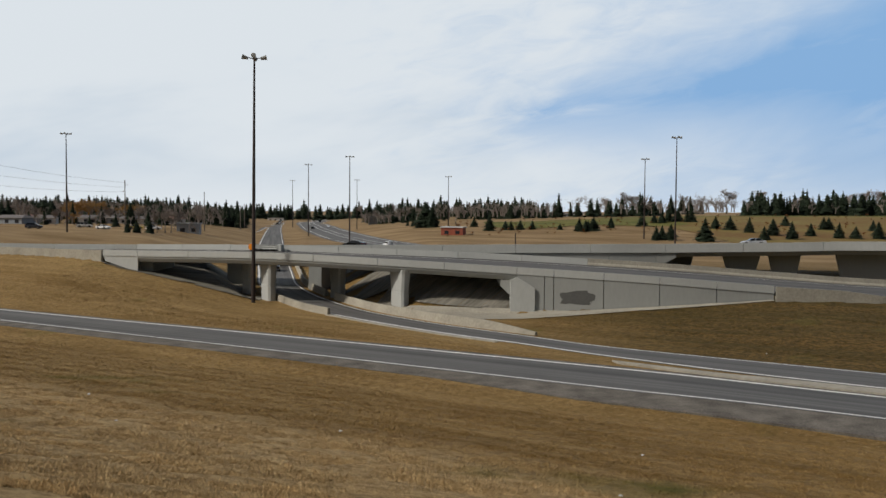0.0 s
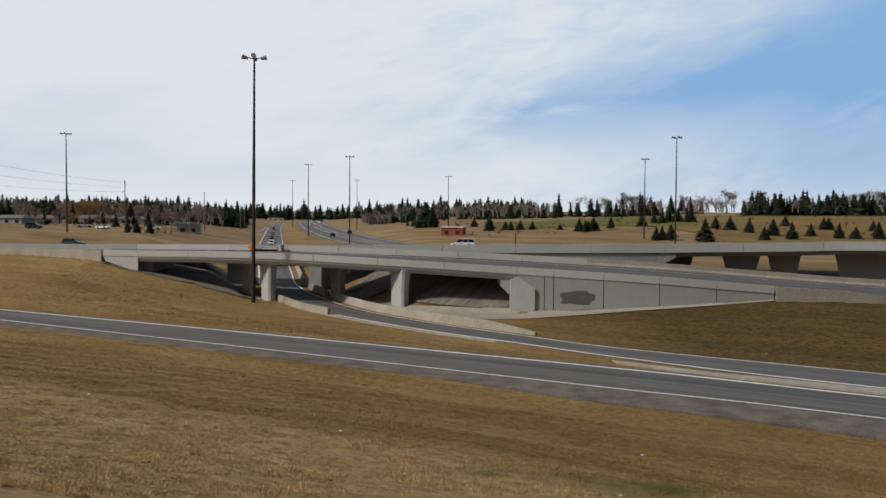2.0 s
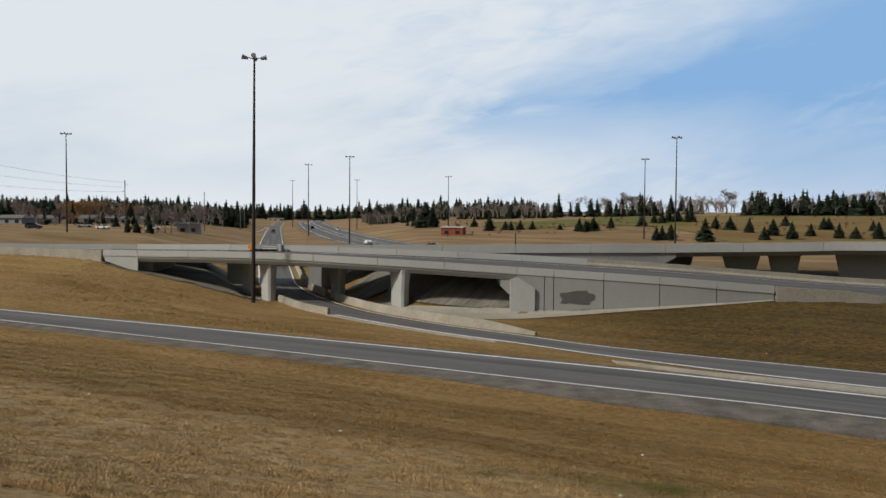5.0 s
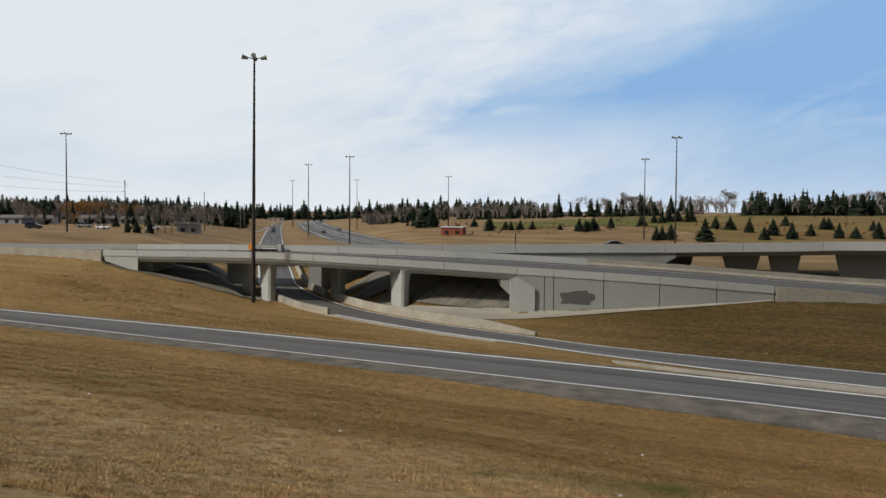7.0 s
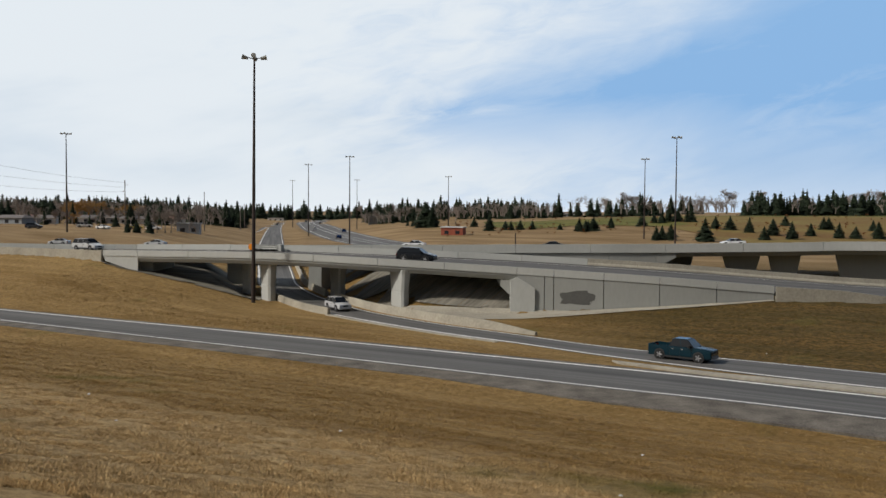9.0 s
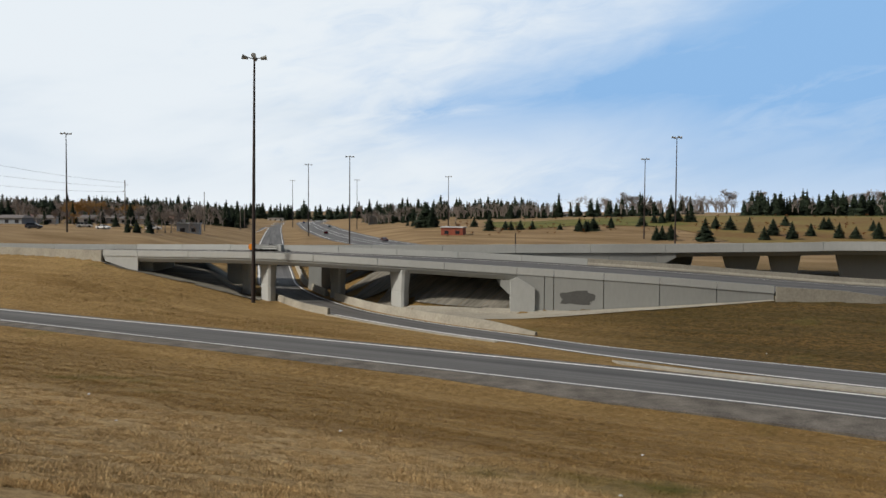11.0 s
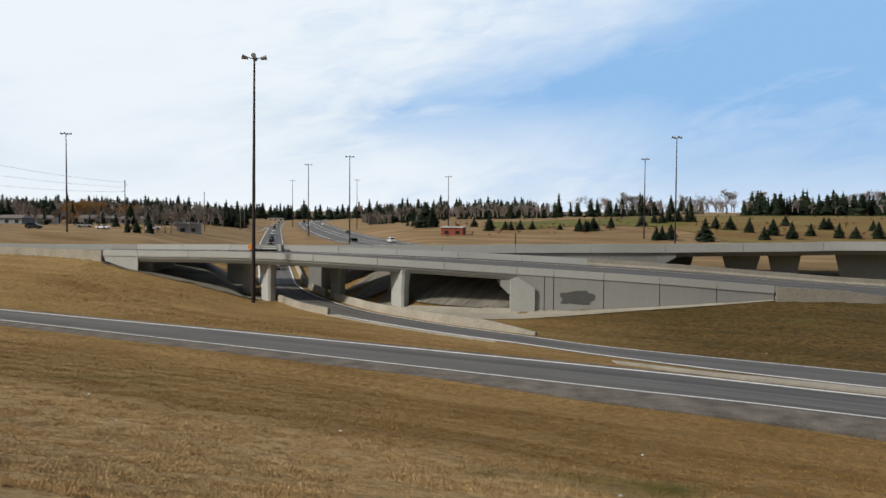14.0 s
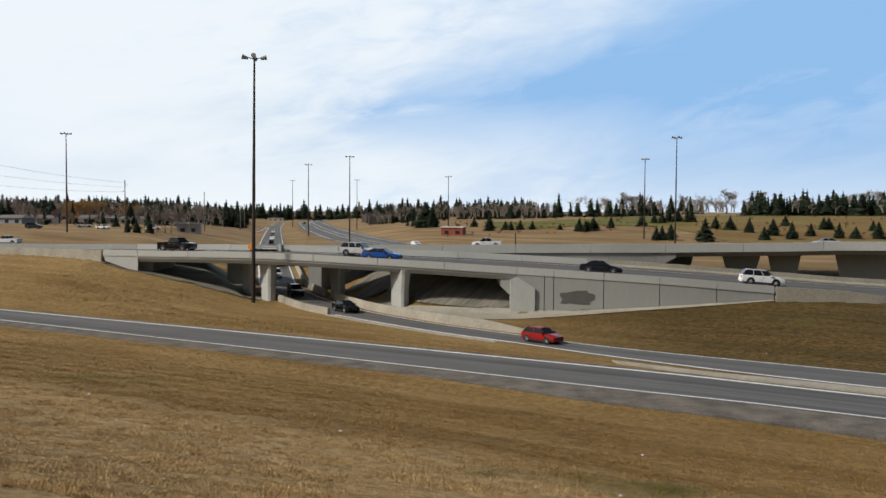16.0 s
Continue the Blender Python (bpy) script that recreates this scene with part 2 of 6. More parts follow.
def terrain(x, y):
    """The ground's height."""
    u = x / np.maximum(y, 40)
    far = np.interp(u, [-0.6, -0.49, -0.3, -0.22, -0.08, 0.0, 0.15, 0.3, 0.49, 0.6], [5.5, 5.3, 4.5, 1.0, 2.0, 5.0, 7.5, 9.3, 9.8, 10])
    rise = np.where(u < -0.15, step(150, 260, y), step(235, 500, y))
    yc = np.interp(x, C_NEAR[:, 0], C_NEAR[:, 1])
    ycf = np.interp(x, C_FAR[:, 0], C_FAR[:, 1])
    ydn = np.interp(x, D_NEAR[:, 0], D_NEAR[:, 1])
    ydf = np.interp(x, D_FAR[:, 0], D_FAR[:, 1])
    zc = np.interp(x, C_NEAR[:, 0], C_NEAR[:, 2])
    zd = np.interp(x, D_NEAR[:, 0], D_NEAR[:, 2])
    ya = np.interp(x, A_UP[:, 0], A_UP[:, 1]) + 2
    yb = np.interp(x, B_UP[::-1, 0] if B_UP[0, 0] > B_UP[-1, 0] else B_UP[:, 0], B_UP[:, 1])
    # embankments in front of the near overpass
    left = np.interp(x, [-60, -48.5, -44, -37, -30, -24, -20], [4.6, 4.4, 3.4, 2.4, 1.3, 0.25, 0.0])
    right = np.interp(x, [8, 35, 46, 110], [0, 2.2, 2.2, 0.6])
    low = np.where(x < -6, ya, yb + 1)
    front = np.clip((y - low) / np.maximum(yc - low, 1), 0, 1)
    z = (left + right) * front
    # under and behind the overpasses
    db = dist_to(x, y, B_UP[300::2])
    wing = 4.4 * np.clip(np.minimum((db - 4) / 9, (y - yc + 1.0) / 11), 0, 1)
    inside = np.where(x > -16, wing, left)
    inside = np.where(x > 8, np.maximum(inside, np.clip((y - yc - 0.5), 0, 1) * (zc - 0.9)), inside)
    inside = np.minimum(inside, np.where(y < ycf + 2, zc - 1.4 + 0.5 * (x < -47), np.where(y > ydn - 2, zd - 1.6 + 0.7 * (x < -60), 4.6)))
    gap = step(30, 40, x) * step(0, 3, y - ycf)
    inside = inside * (1 - gap) + 0.3 * gap
    near_b = np.minimum(dist_to(x, y, B_UP[::4]), dist_to(x, y, B_LO[::4]))
    inside = np.minimum(inside, 0.6 * np.maximum(near_b - 3.7, 0))
    z = np.where(y > yc, inside, z)
    # the land beyond
    back = far * rise
    near_e = dist_to(x, y, E_MID[::3]) - 8
    back = np.minimum(back, 0.16 * np.maximum(np.minimum(near_b, near_e) - 4, 0))
    k = step(0, 25, y - ydf)
    z = z * (1 - k) + back * k
    # the slope in the foreground
    ylo = np.interp(x, A_LO[:, 0], A_LO[:, 1])
    q = (ylo - y) * 0.845
    slope = np.interp(q, [0, 3.5, 6, 33, 40, 56, 70, 90], [0, -0.1, -0.45, 4.2, 5.6, 9.9, 10.4, 10.4])
    z = np.where(q > 0, slope, z)
    return z


def ground():
    xs = np.r_[-4000, -2500, -1500, -900, -600, np.arange(-420, -110, 12), np.arange(-110, 100, 1.0), np.arange(100, 420, 12), 600, 900, 1500, 2500, 4000]
    ys = np.r_[-400, -250, np.arange(-140, -20, 6.0), np.arange(-20, 215, 1.0), np.arange(215, 700, 6.0), np.arange(700, 1500, 60), 2000, 3000, 4500]
    gx, gy = np.meshgrid(xs, ys)
    gz = terrain(gx.astype(float), gy.astype(float))
    ok = (gy < 210)
    rough = np.random.RandomState(3).normal(0, 0.03, gz.shape) * ok
    db = np.minimum(dist_to(gx, gy, A_UP[::3]), dist_to(gx, gy, A_LO[::3]))
    db = np.minimum(db, np.minimum(dist_to(gx, gy, B_UP[::5]), dist_to(gx, gy, B_LO[::5])))
    gz = gz + rough * np.clip((db - 5) / 2, 0, 1) - 0.02
    me = bpy.data.meshes.new("ground")
    ny, nx = gx.shape
    verts = np.column_stack([gx.ravel(), gy.ravel(), gz.ravel()])
    i = np.arange(ny * nx).reshape(ny, nx)
    faces = np.column_stack([i[:-1, :-1].ravel(), i[:-1, 1:].ravel(), i[1:, 1:].ravel(), i[1:, :-1].ravel()])
    me.from_pydata(verts.tolist(), [], faces.tolist())
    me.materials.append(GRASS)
    ob = smooth(new("ground", me))
    tagged(ob, "dry brown autumn grass on slopes and flat fields", "ground", kind="structure")
    return ob


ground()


def road_material():
    """Asphalt with worn wheel tracks and streaks along the lane."""
    m = mat("road_asphalt", (0.10, 0.097, 0.092), 0.8, var=0.12, scale=0.2, bump=0.2, fine=40, spec=0.35)
    n, l = m.node_tree.nodes, m.node_tree.links
    base = n["Principled BSDF"].inputs["Base Color"].links[0].from_socket
    uv = n.new("ShaderNodeUVMap")
    mp = n.new("ShaderNodeMapping")
    mp.inputs["Scale"].default_value = (0.015, 1.1, 1)
    ns = n.new("ShaderNodeTexNoise")
    ns.inputs["Scale"].default_value, ns.inputs["Detail"].default_value = 1.0, 6
    l.new(uv.outputs[0], mp.inputs["Vector"])
    l.new(mp.outputs[0], ns.inputs["Vector"])
    rng = n.new("ShaderNodeMapRange")
    for k, q in zip(("From Min", "From Max", "To Min", "To Max"), (0.32, 0.68, 0.68, 1.5)):
        rng.inputs[k].default_value = q
    l.new(ns.outputs[0], rng.inputs["Value"])
    mul = n.new("ShaderNodeVectorMath")
    mul.operation = "SCALE"
    l.new(base, mul.inputs[0])
    l.new(rng.outputs[0], mul.inputs["Scale"])
    l.new(mul.outputs[0], n["Principled BSDF"].inputs["Base Color"])
    return m


ROAD = road_material()


def road(name, left, right, label, thick=0.25, lines=(), material=None):
    ob = part(name, slab(left, right, thick), material or ROAD)
    s = np.r_[0, np.cumsum(np.linalg.norm(np.diff(left, axis=0), axis=1))]
    wide = np.linalg.norm(left - right, axis=1)
    uv = ob.data.uv_layers.new(name="lane")
    for lp in ob.data.loops:
        r, c = divmod(lp.vertex_index, 4)
        uv.data[lp.index].uv = (s[r], 0 if c in (0, 3) else wide[r])
    tagged(ob, label, "road", kind="structure")
    for f, w in lines:
        mid = left * (1 - f) + right * f + np.array((0, 0, 0.006))
        s = side(mid) * w / 2
        rows = [[a + b, a - b] for a, b in zip(mid, s)]
        part("lane_line", loft(rows, closed=False), PAINT_LINE, ob, "white painted line")
    return ob


road("road_1", A_UP, A_LO, "grey asphalt slip road with white edge lines", lines=((0.03, 0.36), (0.95, 0.22)))
road("road_2", B_UP, B_LO, "grey asphalt loop ramp running under the overpasses", lines=((0.06, 0.2), (0.95, 0.3)))
road("road_3", C_NEAR + side(C_NEAR) * 0.1, C_FAR, "asphalt roadway of the curving overpass ramp", 0.3, lines=((0.12, 0.18), (0.86, 0.25)))
road("road_4", D_NEAR, D_FAR, "asphalt highway on the straight overpass", 0.3, lines=((0.08, 0.2), (0.5, 0.2)))
road("road_7", D2_NEAR, D2_FAR, "asphalt of the second highway carriageway behind", 0.3, lines=((0.06, 0.2), (0.5, 0.2), (0.94, 0.2)))
sE = side(E_MID)
road("road_5", E_MID + sE * 12, E_MID - sE * 12, "wide asphalt highway curving off into the distance", lines=((0.1, 0.35), (0.42, 0.35), (0.58, 0.35), (0.9, 0.35)))
sR = side(RAMP_MID)
road("road_6", RAMP_MID + sR * 3, RAMP_MID - sR * 3, "narrow asphalt slip road through the dry field", lines=((0.08, 0.25), (0.92, 0.25)))


def cut(curve, x0, x1):
    xs = np.linspace(x0, x1, max(4, int((x1 - x0) / 1.5)))
    return np.column_stack([np.interp(xs, curve[:, 0], curve[:, k]) for k in range(3)])


# ---- near overpass ----
def near_overpass():
    br = tagged(new("overpass_bridge"), "curved grey concrete overpass ramp on slab piers", "bridge")
    main = cut(C_NEAR, -46.8, 8.5)
    part("girder", sweep(main, [(0.05, -0.02), (4, -0.02), (4, -0.75), (0.35, -0.75), (0.05, -0.3)]), CONCRETE, br)
    part("deck", slab(cut(C_NEAR + side(C_NEAR) * 3.5, -44, 8.5) - np.array((0, 0, 0.3)), cut(C_FAR - side(C_FAR) * 0.2, -44, 8.5) - np.array((0, 0, 0.3)), 0.45), CONCRETE, br)
    for x0, x1 in ((-46.8, -41), (-41, -33), (-33, -24), (-24, -15.5), (-15.5, -7.5), (-7.5, 0.2), (0.2, 8.3), (8.3, 12.3), (12.3, 17.6), (17.6, 23.4), (23.4, 29.3), (29.3, 35.2)):
        part("parapet", sweep(cut(C_NEAR, x0, x1 - 0.08), [(-0.07, -0.05), (0.2, -0.05), (0.1, 0.75), (-0.04, 0.75)]), CONCRETE_LIGHT, br)
    for x0, x1 in ((-46, -38), (-38, -30), (-30, -22), (-22, -14), (-14, -6), (-6, 2), (2, 10), (10, 18)):
        part("parapet", sweep(cut(C_FAR, x0, x1 - 0.06), [(-0.2, -0.6), (0.2, -0.6), (0.15, 0.75), (-0.05, 0.75)]), CONCRETE_LIGHT, br)
    for x, y, zt in ((-22.0, 114.4, 4.75), (-5.0, 106.0, 4.55), (-13.6, 117.6, 4.95), (-26.2, 122.5, 4.95)):
        rows = []
        for z, a, b in ((-0.6, 0.5, 1.5), (1.9, 0.5, 1.5), (1.94, 0.47, 1.47), (1.98, 0.5, 1.5), (zt - 0.5, 0.55, 1.75), (zt, 0.62, 1.95)):
            rows.append([(-a, -b + 0.25, z), (-a + 0.25, -b, z), (a - 0.25, -b, z), (a, -b + 0.25, z), (a, b - 0.25, z), (a - 0.25, b, z), (-a + 0.25, b, z), (-a, b - 0.25, z)])
        pr = part("pier", loft(rows), CONCRETE_LIGHT, br)
        pr.matrix_basis = pose(x, y, 0, 0, 0, 30)


near_overpass()


def retaining_wall():
    wl = tagged(new("retaining_wall"), "grey concrete panel wall beside the overpass ramp", "wall")
    for x0, x1 in ((8.3, 11.3), (11.3, 12.3), (12.3, 17.6), (17.6, 23.4), (23.4, 29.3), (29.3, 35.2)):
        c = cut(C_NEAR, x0, x1 - 0.09)
        rows = []
        for p in c:
            rows.append([p + np.array((0, 0, -0.06)), p + np.array((0, 0.35, -0.06)), np.array((p[0], p[1] + 0.35, -1)), np.array((p[0], p[1], -1))])
        part("wall_panel", loft(rows), CONCRETE, wl)


retaining_wall()


# ---- far overpass ----
def far_overpass():
    br = tagged(new("highway_bridge"), "long straight grey concrete highway overpass", "bridge")
    part("girder", sweep(cut(D_NEAR, -60, 100), [(0.1, -0.02), (3, -0.02), (3, -0.85), (0.6, -0.85), (0.1, -0.35)]), CONCRETE, br)
    part("deck", slab(cut(D_NEAR + side(D_NEAR) * 2.5, -60, 100) - np.array((0, 0, 0.31)), cut(D_FAR, -60, 100) - np.array((0, 0, 0.31)), 0.5), CONCRETE, br)
    for k in range(16):
        x0 = -60 + 10 * k
        part("parapet", sweep(cut(D_NEAR, x0, x0 + 9.94), [(-0.25, -0.25), (0.2, -0.25), (0.1, 0.92), (-0.15, 0.92)]), CONCRETE_LIGHT, br)


far_overpass()


def second_overpass():
    """The parallel carriageway's bridge, low behind the first."""
    br = tagged(new("highway_bridge"), "low grey concrete bridge of the second carriageway", "bridge")
    drop = np.array((0, 0, 0.31))
    part("deck", slab(cut(D2_NEAR, -70, 110) - drop, cut(D2_FAR, -70, 110) - drop, 0.55), CONCRETE, br)
    for x in (-58, -44, 10, 80, 100):
        y = float(np.interp(x, D2_NEAR[:, 0], D2_NEAR[:, 1]))
        part("pier", box(x - 0.6, y + 1.5, -0.5, x + 0.6, y + 15, 3.2, 0.05), CONCRETE, br)


second_overpass()


# ---- light masts ----
def mast_lamp(x, y, z, h=29.5):
    lp = tagged(new("light_mast"), "tall dark rusty steel highway light mast with four lamps", "street light", group="highway light masts")
    bm = bmesh.new()
    tube(bm, (0, 0, 0), (0, 0, h), 0.26, 0.11, 12)
    part("pole", bm, STEEL_RUST, lp)
    for k, ang in enumerate((8, 98, 188, 278)):
        c, s = math.cos(radians(ang)), math.sin(radians(ang))
        bm = bmesh.new()
        tube(bm, (0, 0, h - 0.1), (c * 0.9, s * 0.9, h + 0.05), 0.05, 0.05, 6)
        arm = part("arm", bm, STEEL_RUST, lp)
        bm = bmesh.new()
        tube(bm, (c * 0.75, s * 0.75, h - 0.05), (c * 1.45, s * 1.45, h + 0.12), 0.16, 0.3, 8)
        part("lamp_head", bm, CONCRETE, lp)
    lp.matrix_basis = pose(x, y, z)
    return lp


first = mast_lamp(-22.9, 109.5, 0.0)
first.matrix_basis = pose(-22.9, 109.5, 0.0, 0, 0.35, 0)


# ---- kerbs, barriers and aprons beside the roads ----
def at(x, y):
    return float(terrain(np.array([float(x)]), np.array([float(y)]))[0])


def barrier(name, curve, profile, length, label, material, parent_label):
    """A row of cast barrier lengths along a curve."""
    br = tagged(new(name), parent_label, "barrier")
    total = np.linalg.norm(np.diff(curve, axis=0), axis=1).sum()
    n = max(1, round(total / length))
    m = 8
    c = spline(curve[::max(1, len(curve) // 60)], n * m + 1)
    for k in range(n):
        seg = c[k * m:k * m + m + 1].copy()
        seg[-1] = seg[-1] * 0.97 + seg[-2] * 0.03
        part("barrier_block", sweep(seg, profile), material, br, label)
    return br


for x, y, h in ((-102.3, 247, 26.8), (-31.3, 304, 29.2), (2.2, 395, 22.8), (69.9, 316, 27.9), (64.4, 252, 32.0), (-53.7, 362, 28.6), (-91.3, 551, 28.4), (-46.9, 494, 26.9)):
    lp = copy_thing(first, pose(x, y, at(x, y) - 0.2))
    lp.scale = (1, 1, h / 29.5)


JERSEY = [(-0.3, -0.3), (0.3, -0.3), (0.28, 0.1), (0.12, 0.3), (0.09, 0.8), (-0.09, 0.8), (-0.12, 0.3), (-0.28, 0.1)]
LOWWALL = [(-0.2, -1.0), (0.2, -1.0), (0.14, 0.7), (-0.14, 0.7)]
KERB = [(-0.5, -0.3), (0.5, -0.3), (0.45, 0.16), (-0.45, 0.16)]


def part_of(curve, y0, y1):
    """The stretch of a curve between two values of y (falling along the curve)."""
    k = (curve[:, 1] <= y1) & (curve[:, 1] >= y0)
    return curve[k]


barrier("ramp_barrier", part_of(B_LO, 97.5, 119) - side(part_of(B_LO, 97.5, 119)) * 0.3, [(-0.22, -0.3), (0.22, -0.3), (0.16, 0.72), (-0.16, 0.72)], 6, "", CONCRETE_OLD, "low weathered concrete wall along the inside of the loop ramp")
UPB = part_of(B_UP, 81.5, 117)
UPB = UPB + side(UPB) * 1.0
UPB[:, 2] -= np.interp(UPB[:, 1], [81.5, 88], [0.85, 0])
barrier("ramp_barrier", UPB, [(-0.3, -0.3), (0.3, -0.3), (0.12, 0.85), (-0.12, 0.85)], 6, "", CONCRETE_OLD, "stained concrete barrier along the outside of the loop ramp")
barrier("ramp_barrier", part_of(B_UP, 118, 182) + side(part_of(B_UP, 118, 182)) * 1.0, [(-0.3, -0.3), (0.3, -0.3), (0.12, 0.85), (-0.12, 0.85)], 6, "", CONCRETE_OLD, "curved concrete barrier where the loop ramp enters the underpass")
ENDB = cut(C_NEAR, 35.3, 49)
ENDB[:, 2] -= np.interp(ENDB[:, 0], [42, 49], [0, 0.65])
barrier("roadside_barrier", ENDB, [(-0.2, -1.6), (0.2, -1.6), (0.14, 0.7), (-0.14, 0.7)], 4.6, "", CONCRETE_OLD, "tan weathered concrete barrier ending the wall")
barrier("roadside_barrier", cut(C_FAR, 18, 60), JERSEY, 6.5, "", CONCRETE_OLD, "beige precast concrete barriers along the ramp")
barrier("roadside_barrier", cut(C_NEAR, -120, -47), LOWWALL, 6, "", CONCRETE_OLD, "weathered low concrete barrier beside the road")
barrier("roadside_barrier", cut(C_FAR, -130, -46), LOWWALL, 6, "", CONCRETE, "grey concrete median barrier between the carriageways")


def island():
    """The concrete nose and kerbed strip between the slip road and the loop ramp."""
    left = spline([(13.0, 69.0, 0.14), (20, 63.6, 0.14), (28.5, 58.3, 0.14), (76, 26.2, 0.14)], 40)
    right = spline([(13.3, 68.0, 0.14), (20, 62.3, 0.14), (28.1, 56.7, 0.14), (75.2, 25.2, 0.14)], 40)
    isl = tagged(new("traffic_island"), "narrow raised concrete strip between two ramps", "kerb", kind="structure")
    for k in range(0, 39, 1):
        a, b = left[k:k + 2].copy(), right[k:k + 2].copy()
        a[1], b[1] = a[1] * 0.985 + a[0] * 0.015, b[1] * 0.985 + b[0] * 0.015
        part("kerb_block", slab(a, b, 0.3), CONCRETE_OLD, isl)


island()

# gravel shoulder on the near side of the slip road
G_IN = A_LO + np.array((0, 0, -0.02))
G_OUT = A_LO - side(A_LO) * np.interp(A_LO[:, 0], [-60, 0, 10, 40], [1.6, 2.4, 3.6, 4.8])[:, None] + np.array((0, 0, -0.08))
gs = part("gravel_shoulder", slab(G_IN, G_OUT, 0.3), GRAVEL)
tagged(gs, "grey gravel shoulder along the slip road", "shoulder", kind="structure")
# worn edge on the far side of the slip road and pale gutter beside the loop ramp
gs = part("gravel_shoulder", slab(A_UP + side(A_UP) * 0.9 + np.array((0, 0, -0.03)), A_UP, 0.3), GRAVEL)
tagged(gs, "thin strip of gravel between asphalt and dry grass", "shoulder", kind="structure")
gut = part_of(B_LO, 79, 99)
gs = part("gutter", slab(gut, gut - side(gut) * 0.8 + np.array((0, 0, 0.03)), 0.3), CONCRETE_OLD)
tagged(gs, "pale concrete gutter along the loop ramp", "gutter", kind="structure")


def drape(x0, x1, n, edge_a, edge_b, m, lift, skew=0.0, pivot=0.0):
    """A sheet laid on the ground between two curves of x, its long sides skewed."""
    xs = np.linspace(x0, x1, n)
    gy = np.array([np.linspace(edge_a(x), edge_b(x), m) for x in xs])
    gx = np.repeat(xs[:, None], m, axis=1) + skew * (gy - pivot)
    gz = terrain(gx, gy) + lift
    return loft([list(zip(*r)) for r in zip(gx.tolist(), gy.tolist(), gz.tolist())], closed=False)


def yc_of(x):
    return float(np.interp(x, C_NEAR[:, 0], C_NEAR[:, 1]))


B_SIDE = (B_UP + side(B_UP) * 1.4)[300:]
ap = part("apron", drape(-13, 35.0, 48, lambda x: min(max(yc_of(x) - np.interp(x, [-3, 8, 20, 35], [9.0, 5.5, 2.2, 0.7]), float(np.interp(x, B_SIDE[:, 0], B_SIDE[:, 1]))), yc_of(x)), lambda x: yc_of(x) + 0.2, 8, 0.06), CONCRETE_OLD)
tagged(ap, "pale concrete apron at the foot of the wall", "pavement", kind="structure")

# base colour lowered to deepen the shade under the decks; streaks are stains
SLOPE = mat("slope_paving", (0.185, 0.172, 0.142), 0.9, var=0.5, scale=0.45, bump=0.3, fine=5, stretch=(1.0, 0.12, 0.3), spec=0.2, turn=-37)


def paving():
    """Concrete slope paving under the overpasses, in slabs."""
    sp = tagged(new("slope_paving"), "stained concrete slabs, coloured darker for shade, below the overpass", "pavement", kind="structure")
    def edge_of(x):
        return float(np.interp(x, B_EDGE[:, 0], B_EDGE[:, 1]))

    for i in range(-8, 11):
        for j in range(6):
            x0, y0 = -26 + i * 3.2, 98.5 + j * 8
            mid = x0 + 0.75 * (y0 + 4 - 100)
            x1 = x0 + 3.14
            if i < 0:
                x0 = max(x0, float(np.interp(-y0, -B_EDGE[:, 1], B_EDGE[:, 0])) + 0.8 - 0.75 * (y0 - 100))
                if x0 > x1 - 0.5:
                    continue

            def lo_y(x):
                q = x + 0.75 * (y0 - 100)
                return min(max(y0, yc_of(q) - 0.6, edge_of(q)), y0 + 7.96)
            if (lo_y(x0) > y0 + 7.2 and lo_y(x1) > y0 + 7.2) or mid > 22:
                continue
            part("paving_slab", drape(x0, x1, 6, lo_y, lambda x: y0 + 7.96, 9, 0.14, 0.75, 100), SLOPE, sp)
    for i in range(5):
        for j in range(5):
            x0, y0 = -47 + i * 5.0, 110 + j * 8

            def lo_y2(x):
                return min(max(y0, yc_of(x) - 0.5), y0 + 7.96)
            x1 = min(x0 + 4.96, float(np.interp(-(y0 + 8), -B_LO[:, 1], B_LO[:, 0])) - 1.0)
            if x1 < x0 + 0.5 or (lo_y2(x0) > y0 + 6.5 and lo_y2(x1) > y0 + 6.5):
                continue
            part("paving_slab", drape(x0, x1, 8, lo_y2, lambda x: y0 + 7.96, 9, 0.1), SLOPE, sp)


B_EDGE = (B_UP + side(B_UP) * 1.4)[300:]
paving()


# ---- piers of the far overpass, wing walls ----
def wedge_pier(x, y, w_top, w_bot, z_top, depth, parent):
    rows = []
    for f, w in ((0, w_bot), (0.94, w_top), (1.0, w_top)):
        z = -0.5 + (z_top + 0.5) * f
        rows.append([(-w / 2, -depth / 2, z), (w / 2, -depth / 2, z), (w / 2, depth / 2, z), (-w / 2, depth / 2, z)])
    p = part("pier", loft(rows), CONCRETE, parent)
    p.matrix_basis = pose(x, y, 0, 0, 0, -18)
    return p


def p_top(p):
    return p[2] - 0.9


